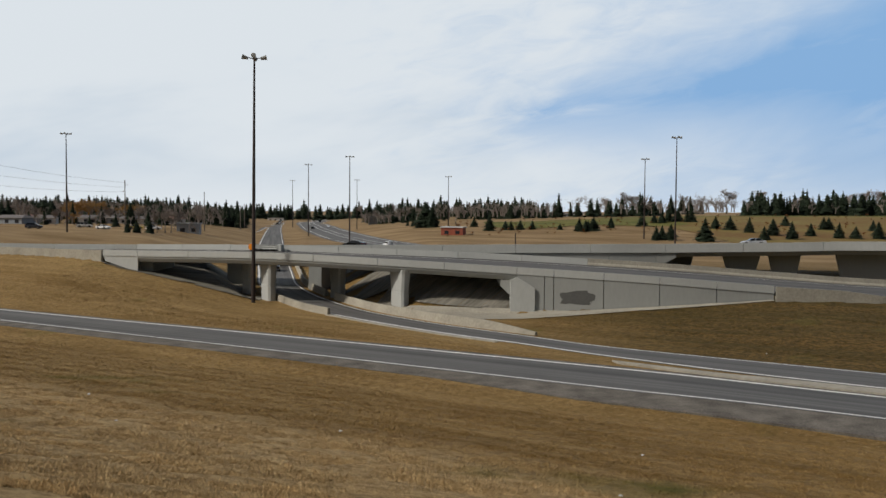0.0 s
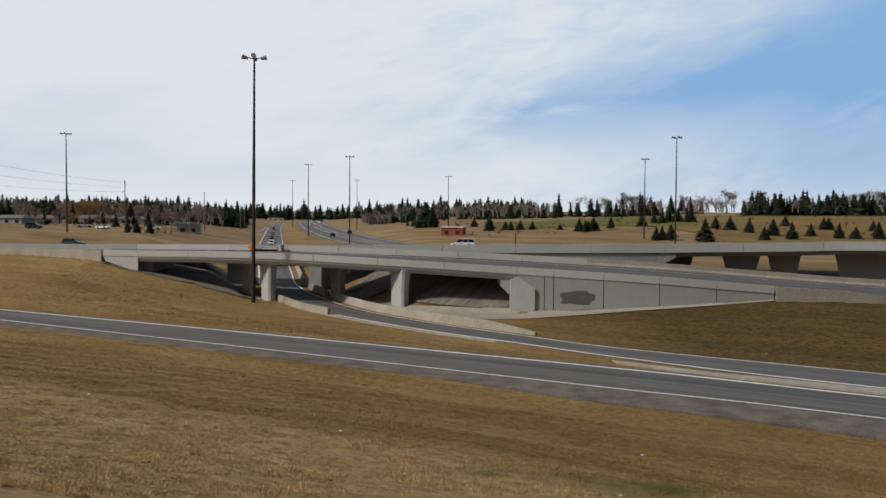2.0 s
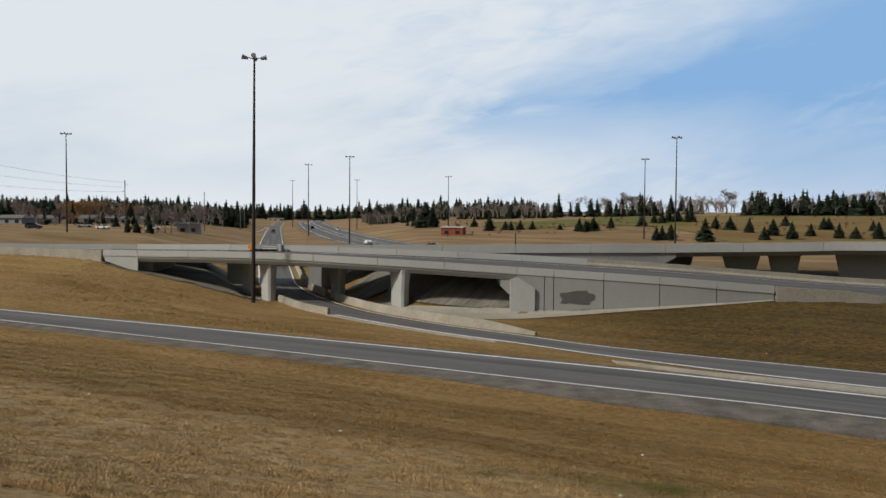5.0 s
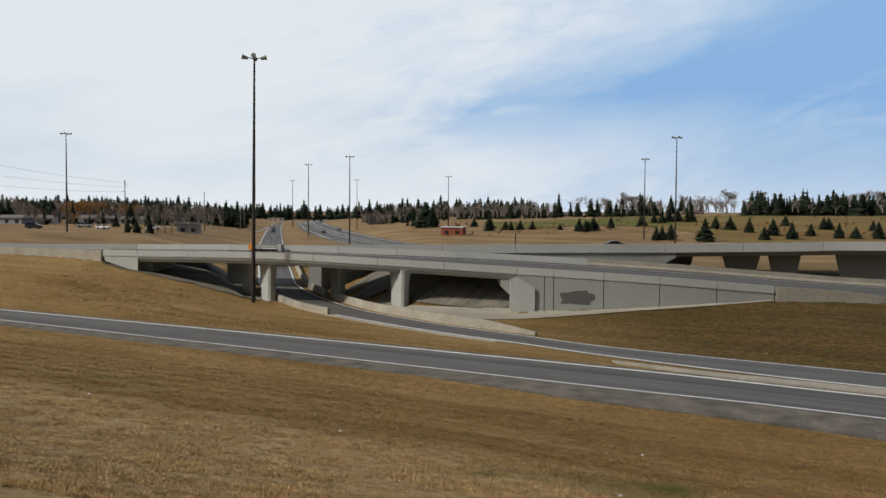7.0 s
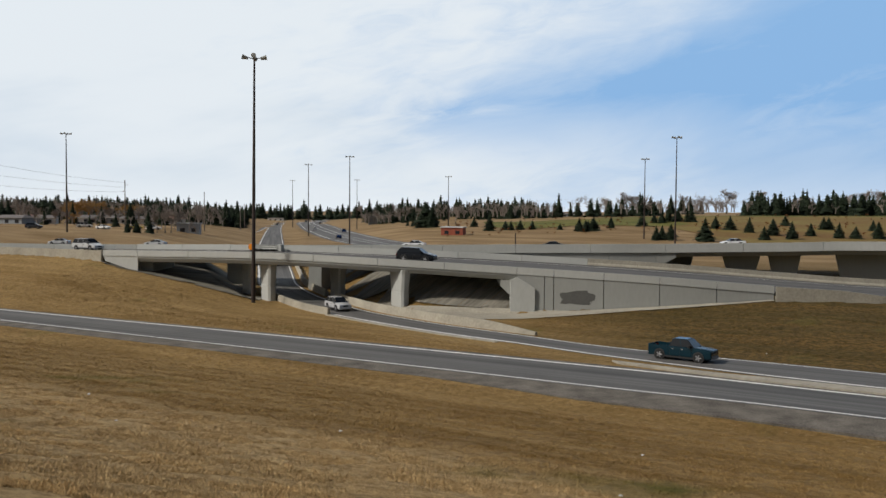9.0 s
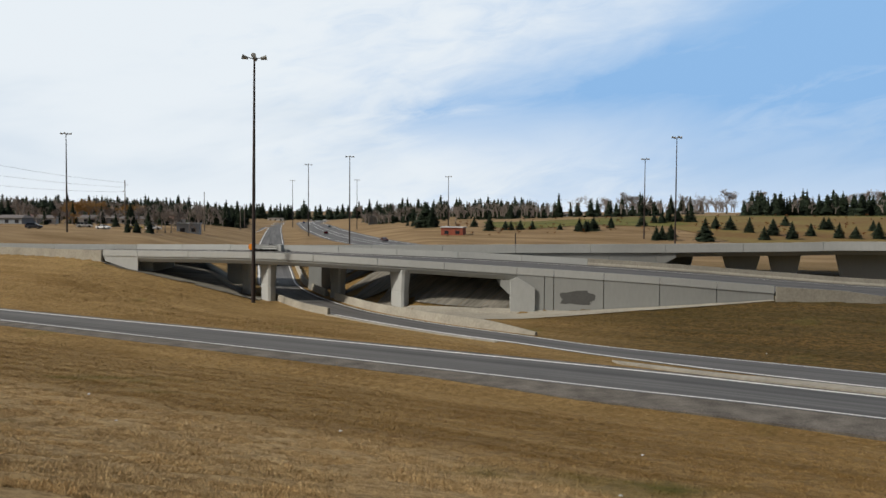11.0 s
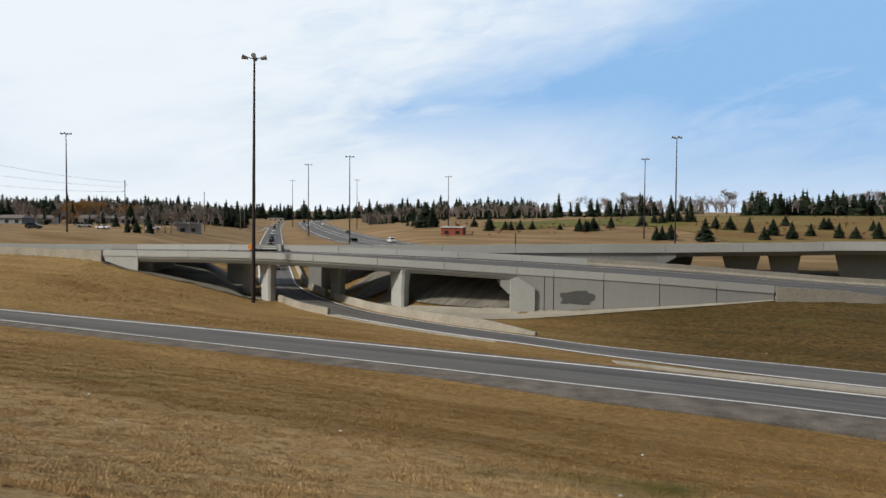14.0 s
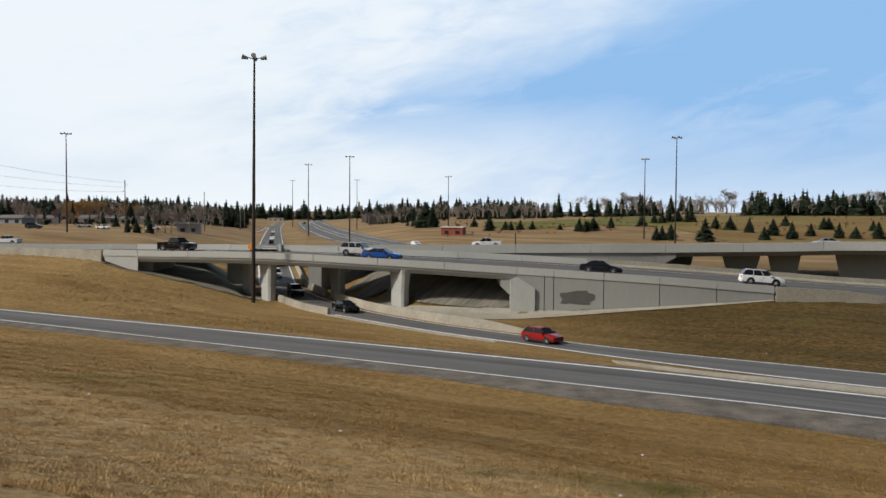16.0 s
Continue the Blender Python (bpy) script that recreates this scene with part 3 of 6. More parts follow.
def substructure():
    far_br, near_br = bpy.data.objects["highway_bridge"], bpy.data.objects["overpass_bridge"]
    for x, y, wt, wb, zt in ((33.6, 130.0, 4.2, 1.5, 5.3), (41.4, 126, 4.9, 1.6, 5.6), (47.0, 125, 4.1, 1.6, 5.7), (57.0, 122.5, 7.2, 4.5, 6.0), (-17.8, 131, 2.0, 2.0, 4.5), (-31.0, 138.5, 2.6, 2.6, 4.0)):
        wedge_pier(x, y, wt, wb, zt, 2.4 if wt > 3 else 3, far_br)
    # plain wall of the far overpass's approach
    for k in range(6):
        x0 = -9 + 6.3 * k
        c = cut(D_NEAR, x0, x0 + 6.25)
        rows = [[p + np.array((0, -0.05, -0.36)), p + np.array((0, 0.4, -0.36)), np.array((p[0], p[1] + 0.4, 0.0)), np.array((p[0], p[1] - 0.05, 0.0))] for p in c]
        part("wall_panel", loft(rows), CONCRETE, far_br)
    c = cut(D_NEAR, 28.8, 31.4)
    rows = [[p + np.array((0, -0.05, -0.36)), p + np.array((0, 0.4, -0.36)), np.array((p[0], p[1] + 0.4, z)), np.array((p[0], p[1] - 0.05, z))] for p, z in zip(c, np.linspace(3.9, p_top(c[-1]), len(c)))]
    part("wing_wall", loft(rows), CONCRETE, far_br)
    # wing wall and bearing at both ends of the near overpass
    c = cut(C_NEAR, -46.6, -41)
    rows = [[p + np.array((0, 0.02, -0.06)), p + np.array((0, 0.5, -0.06)), np.array((p[0], p[1] + 0.5, z)), np.array((p[0], p[1] + 0.02, z))] for p, z in zip(c, np.linspace(4.2, 2.9, len(c)))]
    part("wing_wall", loft(rows), CONCRETE_LIGHT, near_br)
    rows = []
    # the falling top edge follows a shadow line, built into the shape
    for x, b, t in ((7.55, -0.4, 3.75), (8.3, -0.4, 4.05), (9.3, -0.4, 3.5), (10.2, -0.4, 2.9)):
        y = yc_of(x) - 0.28
        rows.append([(x, y, t), (x, y + 1.2, t), (x, y + 1.2, b), (x, y, b)])
    part("abutment", loft(rows), CONCRETE_LIGHT, near_br, "pale concrete abutment column cut along a shadow line")
    rows = [[(x, yc_of(x) + 0.3, 3.7), (x, yc_of(x) + 13, 3.7), (x, yc_of(x) + 13, b), (x, yc_of(x) + 0.3, b)] for x, b in ((6.5, 3.0), (7.3, 2.2), (7.6, 2.0))]
    part("bearing_shelf", loft(rows), CONCRETE, near_br)
    x = -40.5
    y = yc_of(x)
    part("abutment", box(x - 1.2, y + 2.0, 2.2, x + 1.0, y + 12, 4.6, 0.05), CONCRETE, near_br)
    part("bearing", box(6.7, yc_of(6.7) + 0.4, 3.702, 7.5, yc_of(6.7) + 1.2, 3.9, 0.02), STEEL_RUST, near_br)


substructure()

GRIME = mat("dark_overpaint", (0.105, 0.105, 0.1), 0.9, var=0.12, scale=1, fine=5)


def painted_patch():
    """A patch of dark grey paint over the wall, with a ragged outline."""
    bm = bmesh.new()
    rnd = random.Random(5)
    pts = []
    n = 40
    for k in range(n):
        a = k * math.tau / n
        wob = 1 + 0.12 * math.sin(5 * a + 1) + rnd.uniform(-0.06, 0.06)
        x = 1.75 * wob * math.copysign(abs(math.cos(a)) ** 0.5, math.cos(a))
        z = 0.72 * wob * math.copysign(abs(math.sin(a)) ** 0.6, math.sin(a))
        pts.append((14.7 + x, 1.95 + z + 0.03 * x))
    front = [bm.verts.new((x, yc_of(x) - 0.012, z)) for x, z in pts]
    bm.faces.new(front)
    return tagged(part("paint_patch", bm, GRIME), "dark grey paint covering marks on the concrete wall", "paint")


painted_patch()


# ---- trees ----
def jitter(rnd, a):
    return rnd.uniform(-a, a)


def spruce_mesh(seed, h=10.0, spread=0.24, whorls=26):
    """Trunk and crown of a spruce: drooping boughs in whorls, each a few ragged sprays."""
    rnd = random.Random(seed)
    v, f = [], []
    m = 9
    for k in range(8):
        t = k / 7.0
        for j in range(m):
            a = j * math.tau / m
            q = h * spread * 0.5 * (1 - t) ** 0.9 * rnd.uniform(0.6, 1.3) + 0.02
            v.append((math.cos(a) * q, math.sin(a) * q, h * (0.07 + 0.9 * t)))
    for k in range(7):
        for j in range(m):
            f.append((k * m + j, k * m + (j + 1) % m, (k + 1) * m + (j + 1) % m, (k + 1) * m + j))
    for k in range(whorls):
        t = (k + rnd.random()) / whorls
        z = h * (0.06 + 0.93 * t)
        r = h * spread * (1 - t) ** 0.85 * rnd.uniform(0.75, 1.15) + 0.12
        n = max(5, int(13 * (1 - t) + 4))
        a0 = rnd.random() * 6.28
        for j in range(n):
            a = a0 + j * math.tau / n + jitter(rnd, 0.25)
            rr = r * rnd.uniform(0.55, 1.35)
            drop = rr * rnd.uniform(0.15, 0.5)
            w = rr * rnd.uniform(0.3, 0.55)
            c, s = math.cos(a), math.sin(a)
            for lift in (0, 1):
                b = len(v)
                zz = z + lift * 0.15
                v += [(c * 0.05, s * 0.05, zz + 0.12 * rr), (c * rr * 0.55 - s * w, s * rr * 0.55 + c * w, zz - drop * 0.4 - lift * 0.1),
                      (c * rr, s * rr, zz - drop * rnd.uniform(0.6, 1.0)), (c * rr * 0.55 + s * w, s * rr * 0.55 - c * w, zz - drop * 0.4 - 0.1 * (1 - lift))]
                f.append((b, b + 1, b + 2, b + 3))
    return v, f


def mesh_of(name, v, f, material):
    me = bpy.data.meshes.new(name)
    me.from_pydata(v, [], f)
    me.materials.append(material)
    return me


def trunk_bm(h, r):
    bm = bmesh.new()
    tube(bm, (0, 0, -0.3), (0, 0, h * 0.9), r, 0.02, 7)
    return bm


SPRUCES = []
for k, (sp, wh) in enumerate(((0.27, 28), (0.31, 30), (0.35, 27), (0.24, 30))):
    t = tagged(new("spruce_tree"), "dark green spruce tree standing in dry grass", "tree", group="spruce trees")
    part("trunk", trunk_bm(10, 0.16), BARK, t)
    v, f = spruce_mesh(k + 1, 10, sp, wh)
    cr = new("crown", mesh_of("crown", v, f, SPRUCE))
    cr.parent = t
    SPRUCES.append(t)
USED = set()


def plant(sorts, k, x, y, h, sink=0.15, wide=1.0):
    """The tree k of a sort at a place, h metres tall; the first use moves the tree itself."""
    ob = sorts[k % len(sorts)]
    base = h / (10.0 if sorts is SPRUCES else 12.0)
    m = pose(x, y, at(x, y) - sink, 0, 0, (k * 137) % 360)
    if ob.name in USED:
        ob = copy_thing(ob, m)
    else:
        USED.add(ob.name)
        ob.matrix_basis = m
    ob.scale = (base * wide, base * wide, base)
    return ob


BARE = mat("bare_twigs", (0.25, 0.215, 0.19), 0.95, var=0.25, scale=1, fine=4)
WILLOW = mat("willow_twigs", (0.33, 0.19, 0.06), 0.95, var=0.3, scale=0.6, fine=4)


def bare_mesh(seed, h=12.0, levels=5, droop=0.0, open_=0.55, kids=4):
    """A leafless crown: limbs that fork into finer and finer twigs."""
    rnd = random.Random(seed)
    bm = bmesh.new()

    def grow(p, d, length, r, lv):
        q = p + d * length
        tube(bm, p, q, r, r * 0.65, 3 if lv < 3 else 5)
        if lv == 0:
            return
        for _ in range(kids):
            nd = (d + Vector((jitter(rnd, 0.95), jitter(rnd, 0.95), jitter(rnd, 0.75) + 0.28 - droop * (levels - lv) * 0.2)) * open_ * 1.3).normalized()
            grow(p + d * length * rnd.uniform(0.35, 1.0), nd, length * rnd.uniform(0.62, 0.85), max(r * 0.5, 0.02), lv - 1)

    grow(Vector((0, 0, h * 0.14)), Vector((jitter(rnd, 0.08), jitter(rnd, 0.08), 1)).normalized(), h * 0.2, h * 0.016, levels - 1)
    return bm


def bare_tree(seed, material, label, droop=0.0, open_=0.55):
    t = tagged(new("bare_tree"), label, "tree", group="leafless trees")
    bm = bmesh.new()
    tube(bm, (0, 0, -0.3), (0, 0, 1.8), 0.3, 0.22, 8)
    part("trunk", bm, BARK, t)
    bm = bare_mesh(seed, 12.0, 6, droop, open_)
    top = max(v.co.z for v in bm.verts)
    bmesh.ops.scale(bm, vec=(12 / top, 12 / top, 12 / top), verts=bm.verts)
    part("crown", bm, material, t)
    return t


BARES = [bare_tree(11, BARE, "grey leafless broad-crowned tree", open_=0.6), bare_tree(12, BARE, "grey leafless tree with fine twigs", open_=0.5), bare_tree(15, BARE, "grey leafless spreading tree", open_=0.75)]
WILLOWS = [bare_tree(13, WILLOW, "orange-brown willow with hanging twigs", 0.5, 0.8)]
HILL_SPRUCES = [(88, 305, 8.3), (110, 367, 5.5), (114, 361, 5.8), (117, 347, 6.3), (110, 311, 5.2), (121, 333, 6.6), (145, 385, 4.8), (121, 315, 6.7), (134, 331, 5.1), (152, 363, 5.4), (154, 363, 5.4), (140, 321, 6.0), (169, 357, 4.7), (153, 319, 6.4), (145, 319, 4.8), (73, 311, 5.2), (76, 315, 5.1), (78, 311, 5.8)]
FIELD_SPRUCES = [(85, 389, 5.3), (95, 409, 5.1), (98, 407, 5.6), (103, 415, 6.2), (108, 419, 6.3), (111, 413, 5.7), (113, 413, 6.2), (70, 379, 4.7), (60, 363, 5.9), (58, 363, 4.5), (54, 361, 5.6), (56, 357, 4.9), (-8, 421, 12.0), (-5, 417, 10.4), (14, 409, 4.8), (19, 373, 6.5), (26, 379, 4.0), (28, 375, 4.2), (32, 377, 4.5), (37, 377, 4.0), (48, 373, 2.8), (-18, 461, 2.9), (-15, 449, 3.1), (-14, 445, 3.0)]
BACK_SPRUCES = [(-171, 352, 9.0), (-160, 372, 10.0), (-150, 368, 9.0), (-141, 375, 8.0), (-128, 372, 9.5), (-118, 380, 9.0), (-108, 370, 8.0), (-178, 372, 10.0), (-112, 345, 6.0), (205, 899, 19.0), (215, 899, 15.7), (225, 899, 20.1), (236, 899, 19.0), (244, 899, 18.5), (255, 899, 15.1), (-86, 255, 4.4), (-88, 253, 3.8), (-85, 263, 4.3), (-121, 311, 4.6), (-147, 335, 5.4), (-160, 351, 5.2), (-115, 319, 4.8), (-135, 597, 8.2), (-139, 567, 7.1)]
BARE_TREES = [(280, 899, 25.7), (315, 899, 24.6), (179, 899, 23.5), (160, 899, 16.8), (190, 899, 20.1), (326, 733, 18.2), (349, 753, 21.5), (374, 775, 22.2), (6, 439, 10.4), (-86, 281, 7.7), (-86, 273, 6.1), (-86, 287, 7.1), (-90, 311, 6.6), (309, 841, 15.7), (272, 689, 14.6), (-81, 899, 14.5), (-49, 841, 14.6), (-21, 745, 11.1), (-136, 319, 6.0), (-125, 337, 7.1), (-116, 431, 8.6), (-149, 331, 5.8)]
WILLOW_TREES = [(-158, 415, 10.5), (-163, 418, 11.5), (-168, 417, 10.8), (-172, 420, 9.5), (-142, 418, 9.6), (-146, 416, 9.0), (-136, 335, 5.0)]
for k, (x, y, h) in enumerate(HILL_SPRUCES + FIELD_SPRUCES):
    plant(SPRUCES, k, x, y, h, wide=1.5)
for k, (x, y, h) in enumerate(BACK_SPRUCES):
    plant(SPRUCES, k + 1, x, y, h, wide=1.0)
for k, (x, y, h) in enumerate(BARE_TREES):
    plant(BARES, k, x, y, h, wide=1.3 if h > 10 else 1.1)
for k, (x, y, h) in enumerate(WILLOW_TREES):
    plant(WILLOWS, k, x, y, h, wide=1.5)



def woods():
    """The dark conifer wood along the skyline, too dense to count."""
    rnd = random.Random(21)
    base = [spruce_mesh(40 + k, 10, sp, 13) for k, sp in enumerate((0.22, 0.27, 0.31))]
    base = [(np.array(v), np.array(f)) for v, f in base]
    for name, u0, u1, d0, d1, h0, h1, count in (("far_woods", -0.62, -0.14, 480, 640, 6.5, 12.5, 640), ("far_woods", -0.62, 0.1, 820, 1050, 11, 18, 620), ("far_woods", -0.14, 0.24, 560, 660, 5, 14, 130), ("far_woods", 0.33, 0.62, 530, 590, 8, 15, 230)):
        vs, fs, off = [], [], 0
        for _ in range(count):
            v, f = rnd.choice(base)
            u, d = rnd.uniform(u0, u1), rnd.uniform(d0, d1)
            x, y = u * d, d
            if -0.215 < u < -0.085 and d < 900:
                continue
            k = rnd.uniform(h0, h1) / 10 * (1.25 if rnd.random() < 0.15 else 1)
            a = rnd.random() * 6.28
            c, s = math.cos(a) * k * 1.1, math.sin(a) * k * 1.1
            w = np.column_stack([v[:, 0] * c - v[:, 1] * s + x, v[:, 0] * s + v[:, 1] * c + y, v[:, 2] * k + at(x, y) - 0.5])
            vs.append(w)
            fs.append(f + off)
            off += len(v)
        ob = new(name, mesh_of(name, np.vstack(vs).tolist(), np.vstack(fs).tolist(), SPRUCE))
        tagged(ob, "dense dark green conifer wood along the skyline", "trees", kind="stuff")


woods()


def twig_woods():
    """Leafless scrub and trees mixed into the skyline."""
    rnd = random.Random(8)
    bases = []
    for k in range(3):
        bm = bare_mesh(60 + k, 12.0, 5, 0.0, 0.65, 3)
        bmesh.ops.triangulate(bm, faces=bm.faces)
        bm.verts.index_update()
        v = np.array([q.co[:] for q in bm.verts])
        bases.append((v * 12 / v[:, 2].max(), np.array([[q.index for q in fc.verts] for fc in bm.faces])))
        bm.free()
    vs, fs, off = [], [], 0
    for u0, u1, d0, d1, h0, h1, count in ((-0.54, -0.27, 296, 350, 3.0, 6.0, 30), (-0.56, -0.28, 352, 395, 5.0, 8.0, 25), (-0.6, -0.24, 400, 480, 6, 12, 170), (-0.09, 0.12, 520, 600, 6, 12, 110), (0.14, 0.62, 600, 690, 9, 16, 130), (0.16, 0.62, 515, 600, 7, 13, 45)):
        for _ in range(count):
            v, f = rnd.choice(bases)
            u, d = rnd.uniform(u0, u1), rnd.uniform(d0, d1)
            k, a = rnd.uniform(h0, h1) / 12, rnd.random() * 6.28
            c, s = math.cos(a) * k * 1.3, math.sin(a) * k * 1.3
            vs.append(np.column_stack([v[:, 0] * c - v[:, 1] * s + u * d, v[:, 0] * s + v[:, 1] * c + d, v[:, 2] * k + at(u * d, d) - 0.3]))
            fs.append(f + off)
            off += len(v)
    ob = new("leafless_woods", mesh_of("leafless_woods", np.vstack(vs).tolist(), np.vstack(fs).tolist(), BARE))
    tagged(ob, "grey-brown leafless scrub and trees along the fields", "trees", kind="stuff")


twig_woods()

GREEN = mat("green_turf", (0.10, 0.125, 0.026), 0.95, var=0.35, scale=0.08, tint=(0.16, 0.14, 0.04), fine=12, spec=0.1)
LAWNS = (("lawn", 20, 108, lambda x: 392 + 8 * math.sin(x * 0.12), lambda x: 458 + 6 * math.sin(x * 0.09 + 1)), ("lawn", 80, 150, lambda x: 462 + 6 * math.sin(x * 0.1), lambda x: 486 + 3 * math.sin(x * 0.2)), ("lawn", 150, 260, lambda x: 470 + 8 * math.sin(x * 0.1), lambda x: 494))
for name, x0, x1, ya_, yb_ in LAWNS:
    lw = part(name, drape(x0, x1, 40, ya_, yb_, 8, 0.22), GREEN)
    tagged(lw, "patch of green turf on the dry hillside", "lawn", kind="structure")


HILL = mat("hill_turf", (0.25, 0.125, 0.05), 0.95, var=0.3, scale=0.035, tint=(0.17, 0.14, 0.045), bump=0.4, fine=18, spec=0.1)
hl = part("hillside", drape(95, 330, 60, lambda x: 268 + 14 * math.sin(x * 0.05) + 8 * math.sin(x * 0.13), lambda x: 497, 24, 0.14), HILL)
tagged(hl, "rough brown and olive turf on the hillside", "hillside", kind="structure")
SHRUB = mat("rusty_shrub", (0.20, 0.09, 0.03), 0.95, var=0.4, scale=0.3, fine=5)


def shrubs():
    """Low rust-brown leafless bushes scattered over the hillside."""
    rnd = random.Random(17)
    bm = bare_mesh(77, 3.0, 5, 0.0, 0.8, 3)
    bmesh.ops.triangulate(bm, faces=bm.faces)
    bm.verts.index_update()
    v = np.array([q.co[:] for q in bm.verts])
    v[:, 2] -= 0.3
    f = np.array([[q.index for q in fc.verts] for fc in bm.faces])
    bm.free()
    vs, fs, off = [], [], 0
    for _ in range(150):
        u, d = rnd.uniform(0.0, 0.58), rnd.uniform(330, 480)
        k, a = rnd.uniform(0.5, 1.3), rnd.random() * 6.28
        c, s = math.cos(a) * k * 1.6, math.sin(a) * k * 1.6
        vs.append(np.column_stack([v[:, 0] * c - v[:, 1] * s + u * d, v[:, 0] * s + v[:, 1] * c + d, v[:, 2] * k + at(u * d, d)]))
        fs.append(f + off)
        off += len(v)
    ob = new("hill_shrubs", mesh_of("hill_shrubs", np.vstack(vs).tolist(), np.vstack(fs).tolist(), SHRUB))
    tagged(ob, "low rust-brown leafless shrubs on the hillside", "shrubs", kind="stuff")


shrubs()


def tufts():
    """Ragged tufts of dry grass over the near slope and the verges."""
    rnd = np.random.RandomState(4)
    n = 340000
    y = 13.0 * (118 / 13.0) ** rnd.random_sample(n)
    x = y * rnd.uniform(-0.54, 0.54, n)
    q = (np.interp(x, A_LO[:, 0], A_LO[:, 1]) - y) * 0.845
    db = np.minimum(dist_to(x, y, B_UP[300::4]), dist_to(x, y, B_LO[300::4]))
    ya = np.interp(x, A_UP[:, 0], A_UP[:, 1])
    yc = np.interp(x, C_NEAR[:, 0], C_NEAR[:, 1])
    wide = np.interp(x, [-60, 0, 10, 40], [2.0, 2.8, 4.0, 5.4])
    ragged = rnd.exponential(0.5, n)
    keep = (q > wide * 0.85 + 0.9 - ragged) | ((y > ya + 1.2) & (y < yc - 2 - 6 * ((x > -22) & (x < 10))) & (db > 3.5) & ~((x > -30) & (x < 9) & (y > ya + 10)))
    # mown in swathes along the slope, thicker and thinner
    swathe = np.sin((0.535 * x + 0.845 * y) * 2.1 + np.sin(x * 0.13) * 1.5) + np.sin(x * 0.7 + y * 0.9) * 0.4
    keep &= rnd.random_sample(n) < 0.62 + 0.35 * swathe
    x, y = x[keep], y[keep]
    z = terrain(x, y)
    n = len(x)
    vs = np.empty((n, 9, 3))
    size = 0.42 + y / 85
    h = rnd.uniform(0.02, 0.075, n) * size * np.where(rnd.random_sample(n) < 0.04, 1.7, 1)
    for k in range(3):
        a = rnd.uniform(0, 6.28, n)
        w = rnd.uniform(0.006, 0.018, n) * size
        lean = rnd.uniform(-0.09, 0.09, (n, 2)) * size[:, None]
        x = x + rnd.uniform(-0.1, 0.1, n)
        vs[:, 3 * k] = np.column_stack([x - np.cos(a) * w, y - np.sin(a) * w, z - 0.03])
        vs[:, 3 * k + 1] = np.column_stack([x + np.cos(a) * w, y + np.sin(a) * w, z - 0.03])
        vs[:, 3 * k + 2] = np.column_stack([x + lean[:, 0], y + lean[:, 1], z + h])
    f = np.arange(n * 9).reshape(-1, 3)
    ob = new("grass_tufts", mesh_of("grass_tufts", vs.reshape(-1, 3).tolist(), f.tolist(), STRAW))
    tagged(ob, "short dry straw-coloured grass tufts on the slope", "grass", kind="stuff")


STRAW = grass_material("straw", True)
tufts()

# ---- houses and small buildings in the distance ----
STUCCO = mat("pale_stucco", (0.52, 0.49, 0.44), 0.9, var=0.1, scale=0.5)
SIDING = mat("white_siding", (0.66, 0.66, 0.65), 0.8, var=0.08, scale=0.5)
BRICK = mat("red_brick", (0.36, 0.1, 0.06), 0.9, var=0.2, scale=1.0)
SHINGLE = mat("roof_shingles", (0.17, 0.155, 0.15), 0.9, var=0.2, scale=1.0)
SHINGLE_RED = mat("brown_shingles", (0.25, 0.14, 0.1), 0.9, var=0.2, scale=1.0)
DARK_GLASS = mat("window_glass", (0.03, 0.035, 0.045), 0.08, var=0.1, scale=0.2)
GREY_BOX = mat("grey_cladding", (0.3, 0.33, 0.36), 0.7, var=0.1, scale=0.4)


def house(x, y, w, d, h, turn, wall, roofing, label, flat=False):
    hs = tagged(new("house" if not flat else "flat_building"), label, "house" if not flat else "building")
    part("wall", box(-w / 2, -d / 2, -1, w / 2, d / 2, h, 0.02), wall, hs)
    if flat:
        part("roof", box(-w / 2 - 0.3, -d / 2 - 0.3, h + 0.004, w / 2 + 0.3, d / 2 + 0.3, h + 0.4, 0.05), roofing, hs)
    else:
        o, r = 0.5, h + d * 0.13
        rows = [[(-w / 2 - o, -d / 2 - o, h - 0.1), (-w / 2 - o, d / 2 + o, h - 0.1), (-w / 2 + 1.5, 0.1, r), (-w / 2 + 1.5, -0.1, r)], [(w / 2 + o, -d / 2 - o, h - 0.1), (w / 2 + o, d / 2 + o, h - 0.1), (w / 2 - 1.5, 0.1, r), (w / 2 - 1.5, -0.1, r)]]
        part("roof", loft(rows), roofing, hs)
    n = max(2, int(w / 4))
    for k in range(n):
        cx = -w / 2 + (k + 0.5) * w / n
        wd = part("window", box(cx - 0.8, -d / 2 - 0.06, 0.9, cx + 0.8, -d / 2 + 0.05, min(2.2, h - 0.4)), DARK_GLASS, hs)
    hs.matrix_basis = pose(x, y, at(x, y) - 0.6, 0, 0, turn)
    return hs


house(-165, 367, 14, 8, 2.9, -20, STUCCO, SHINGLE_RED, "tan bungalow with a brown roof among trees")
house(-157, 357, 10, 8, 2.9, 17, SIDING, SHINGLE, "pale bungalow beside leafless trees")
house(-158, 403, 12, 8, 2.9, 14, SIDING, SHINGLE, "white bungalow with a grey roof")
house(-148, 397, 12, 8, 2.9, 11, GREY_BOX, SHINGLE, "grey-blue house with a low roof")
house(-134, 397, 14, 8, 2.9, 8, SIDING, SHINGLE, "long white house with a grey roof")
house(-124, 413, 12, 8, 2.9, 5, STUCCO, SHINGLE_RED, "beige house with a brown roof")
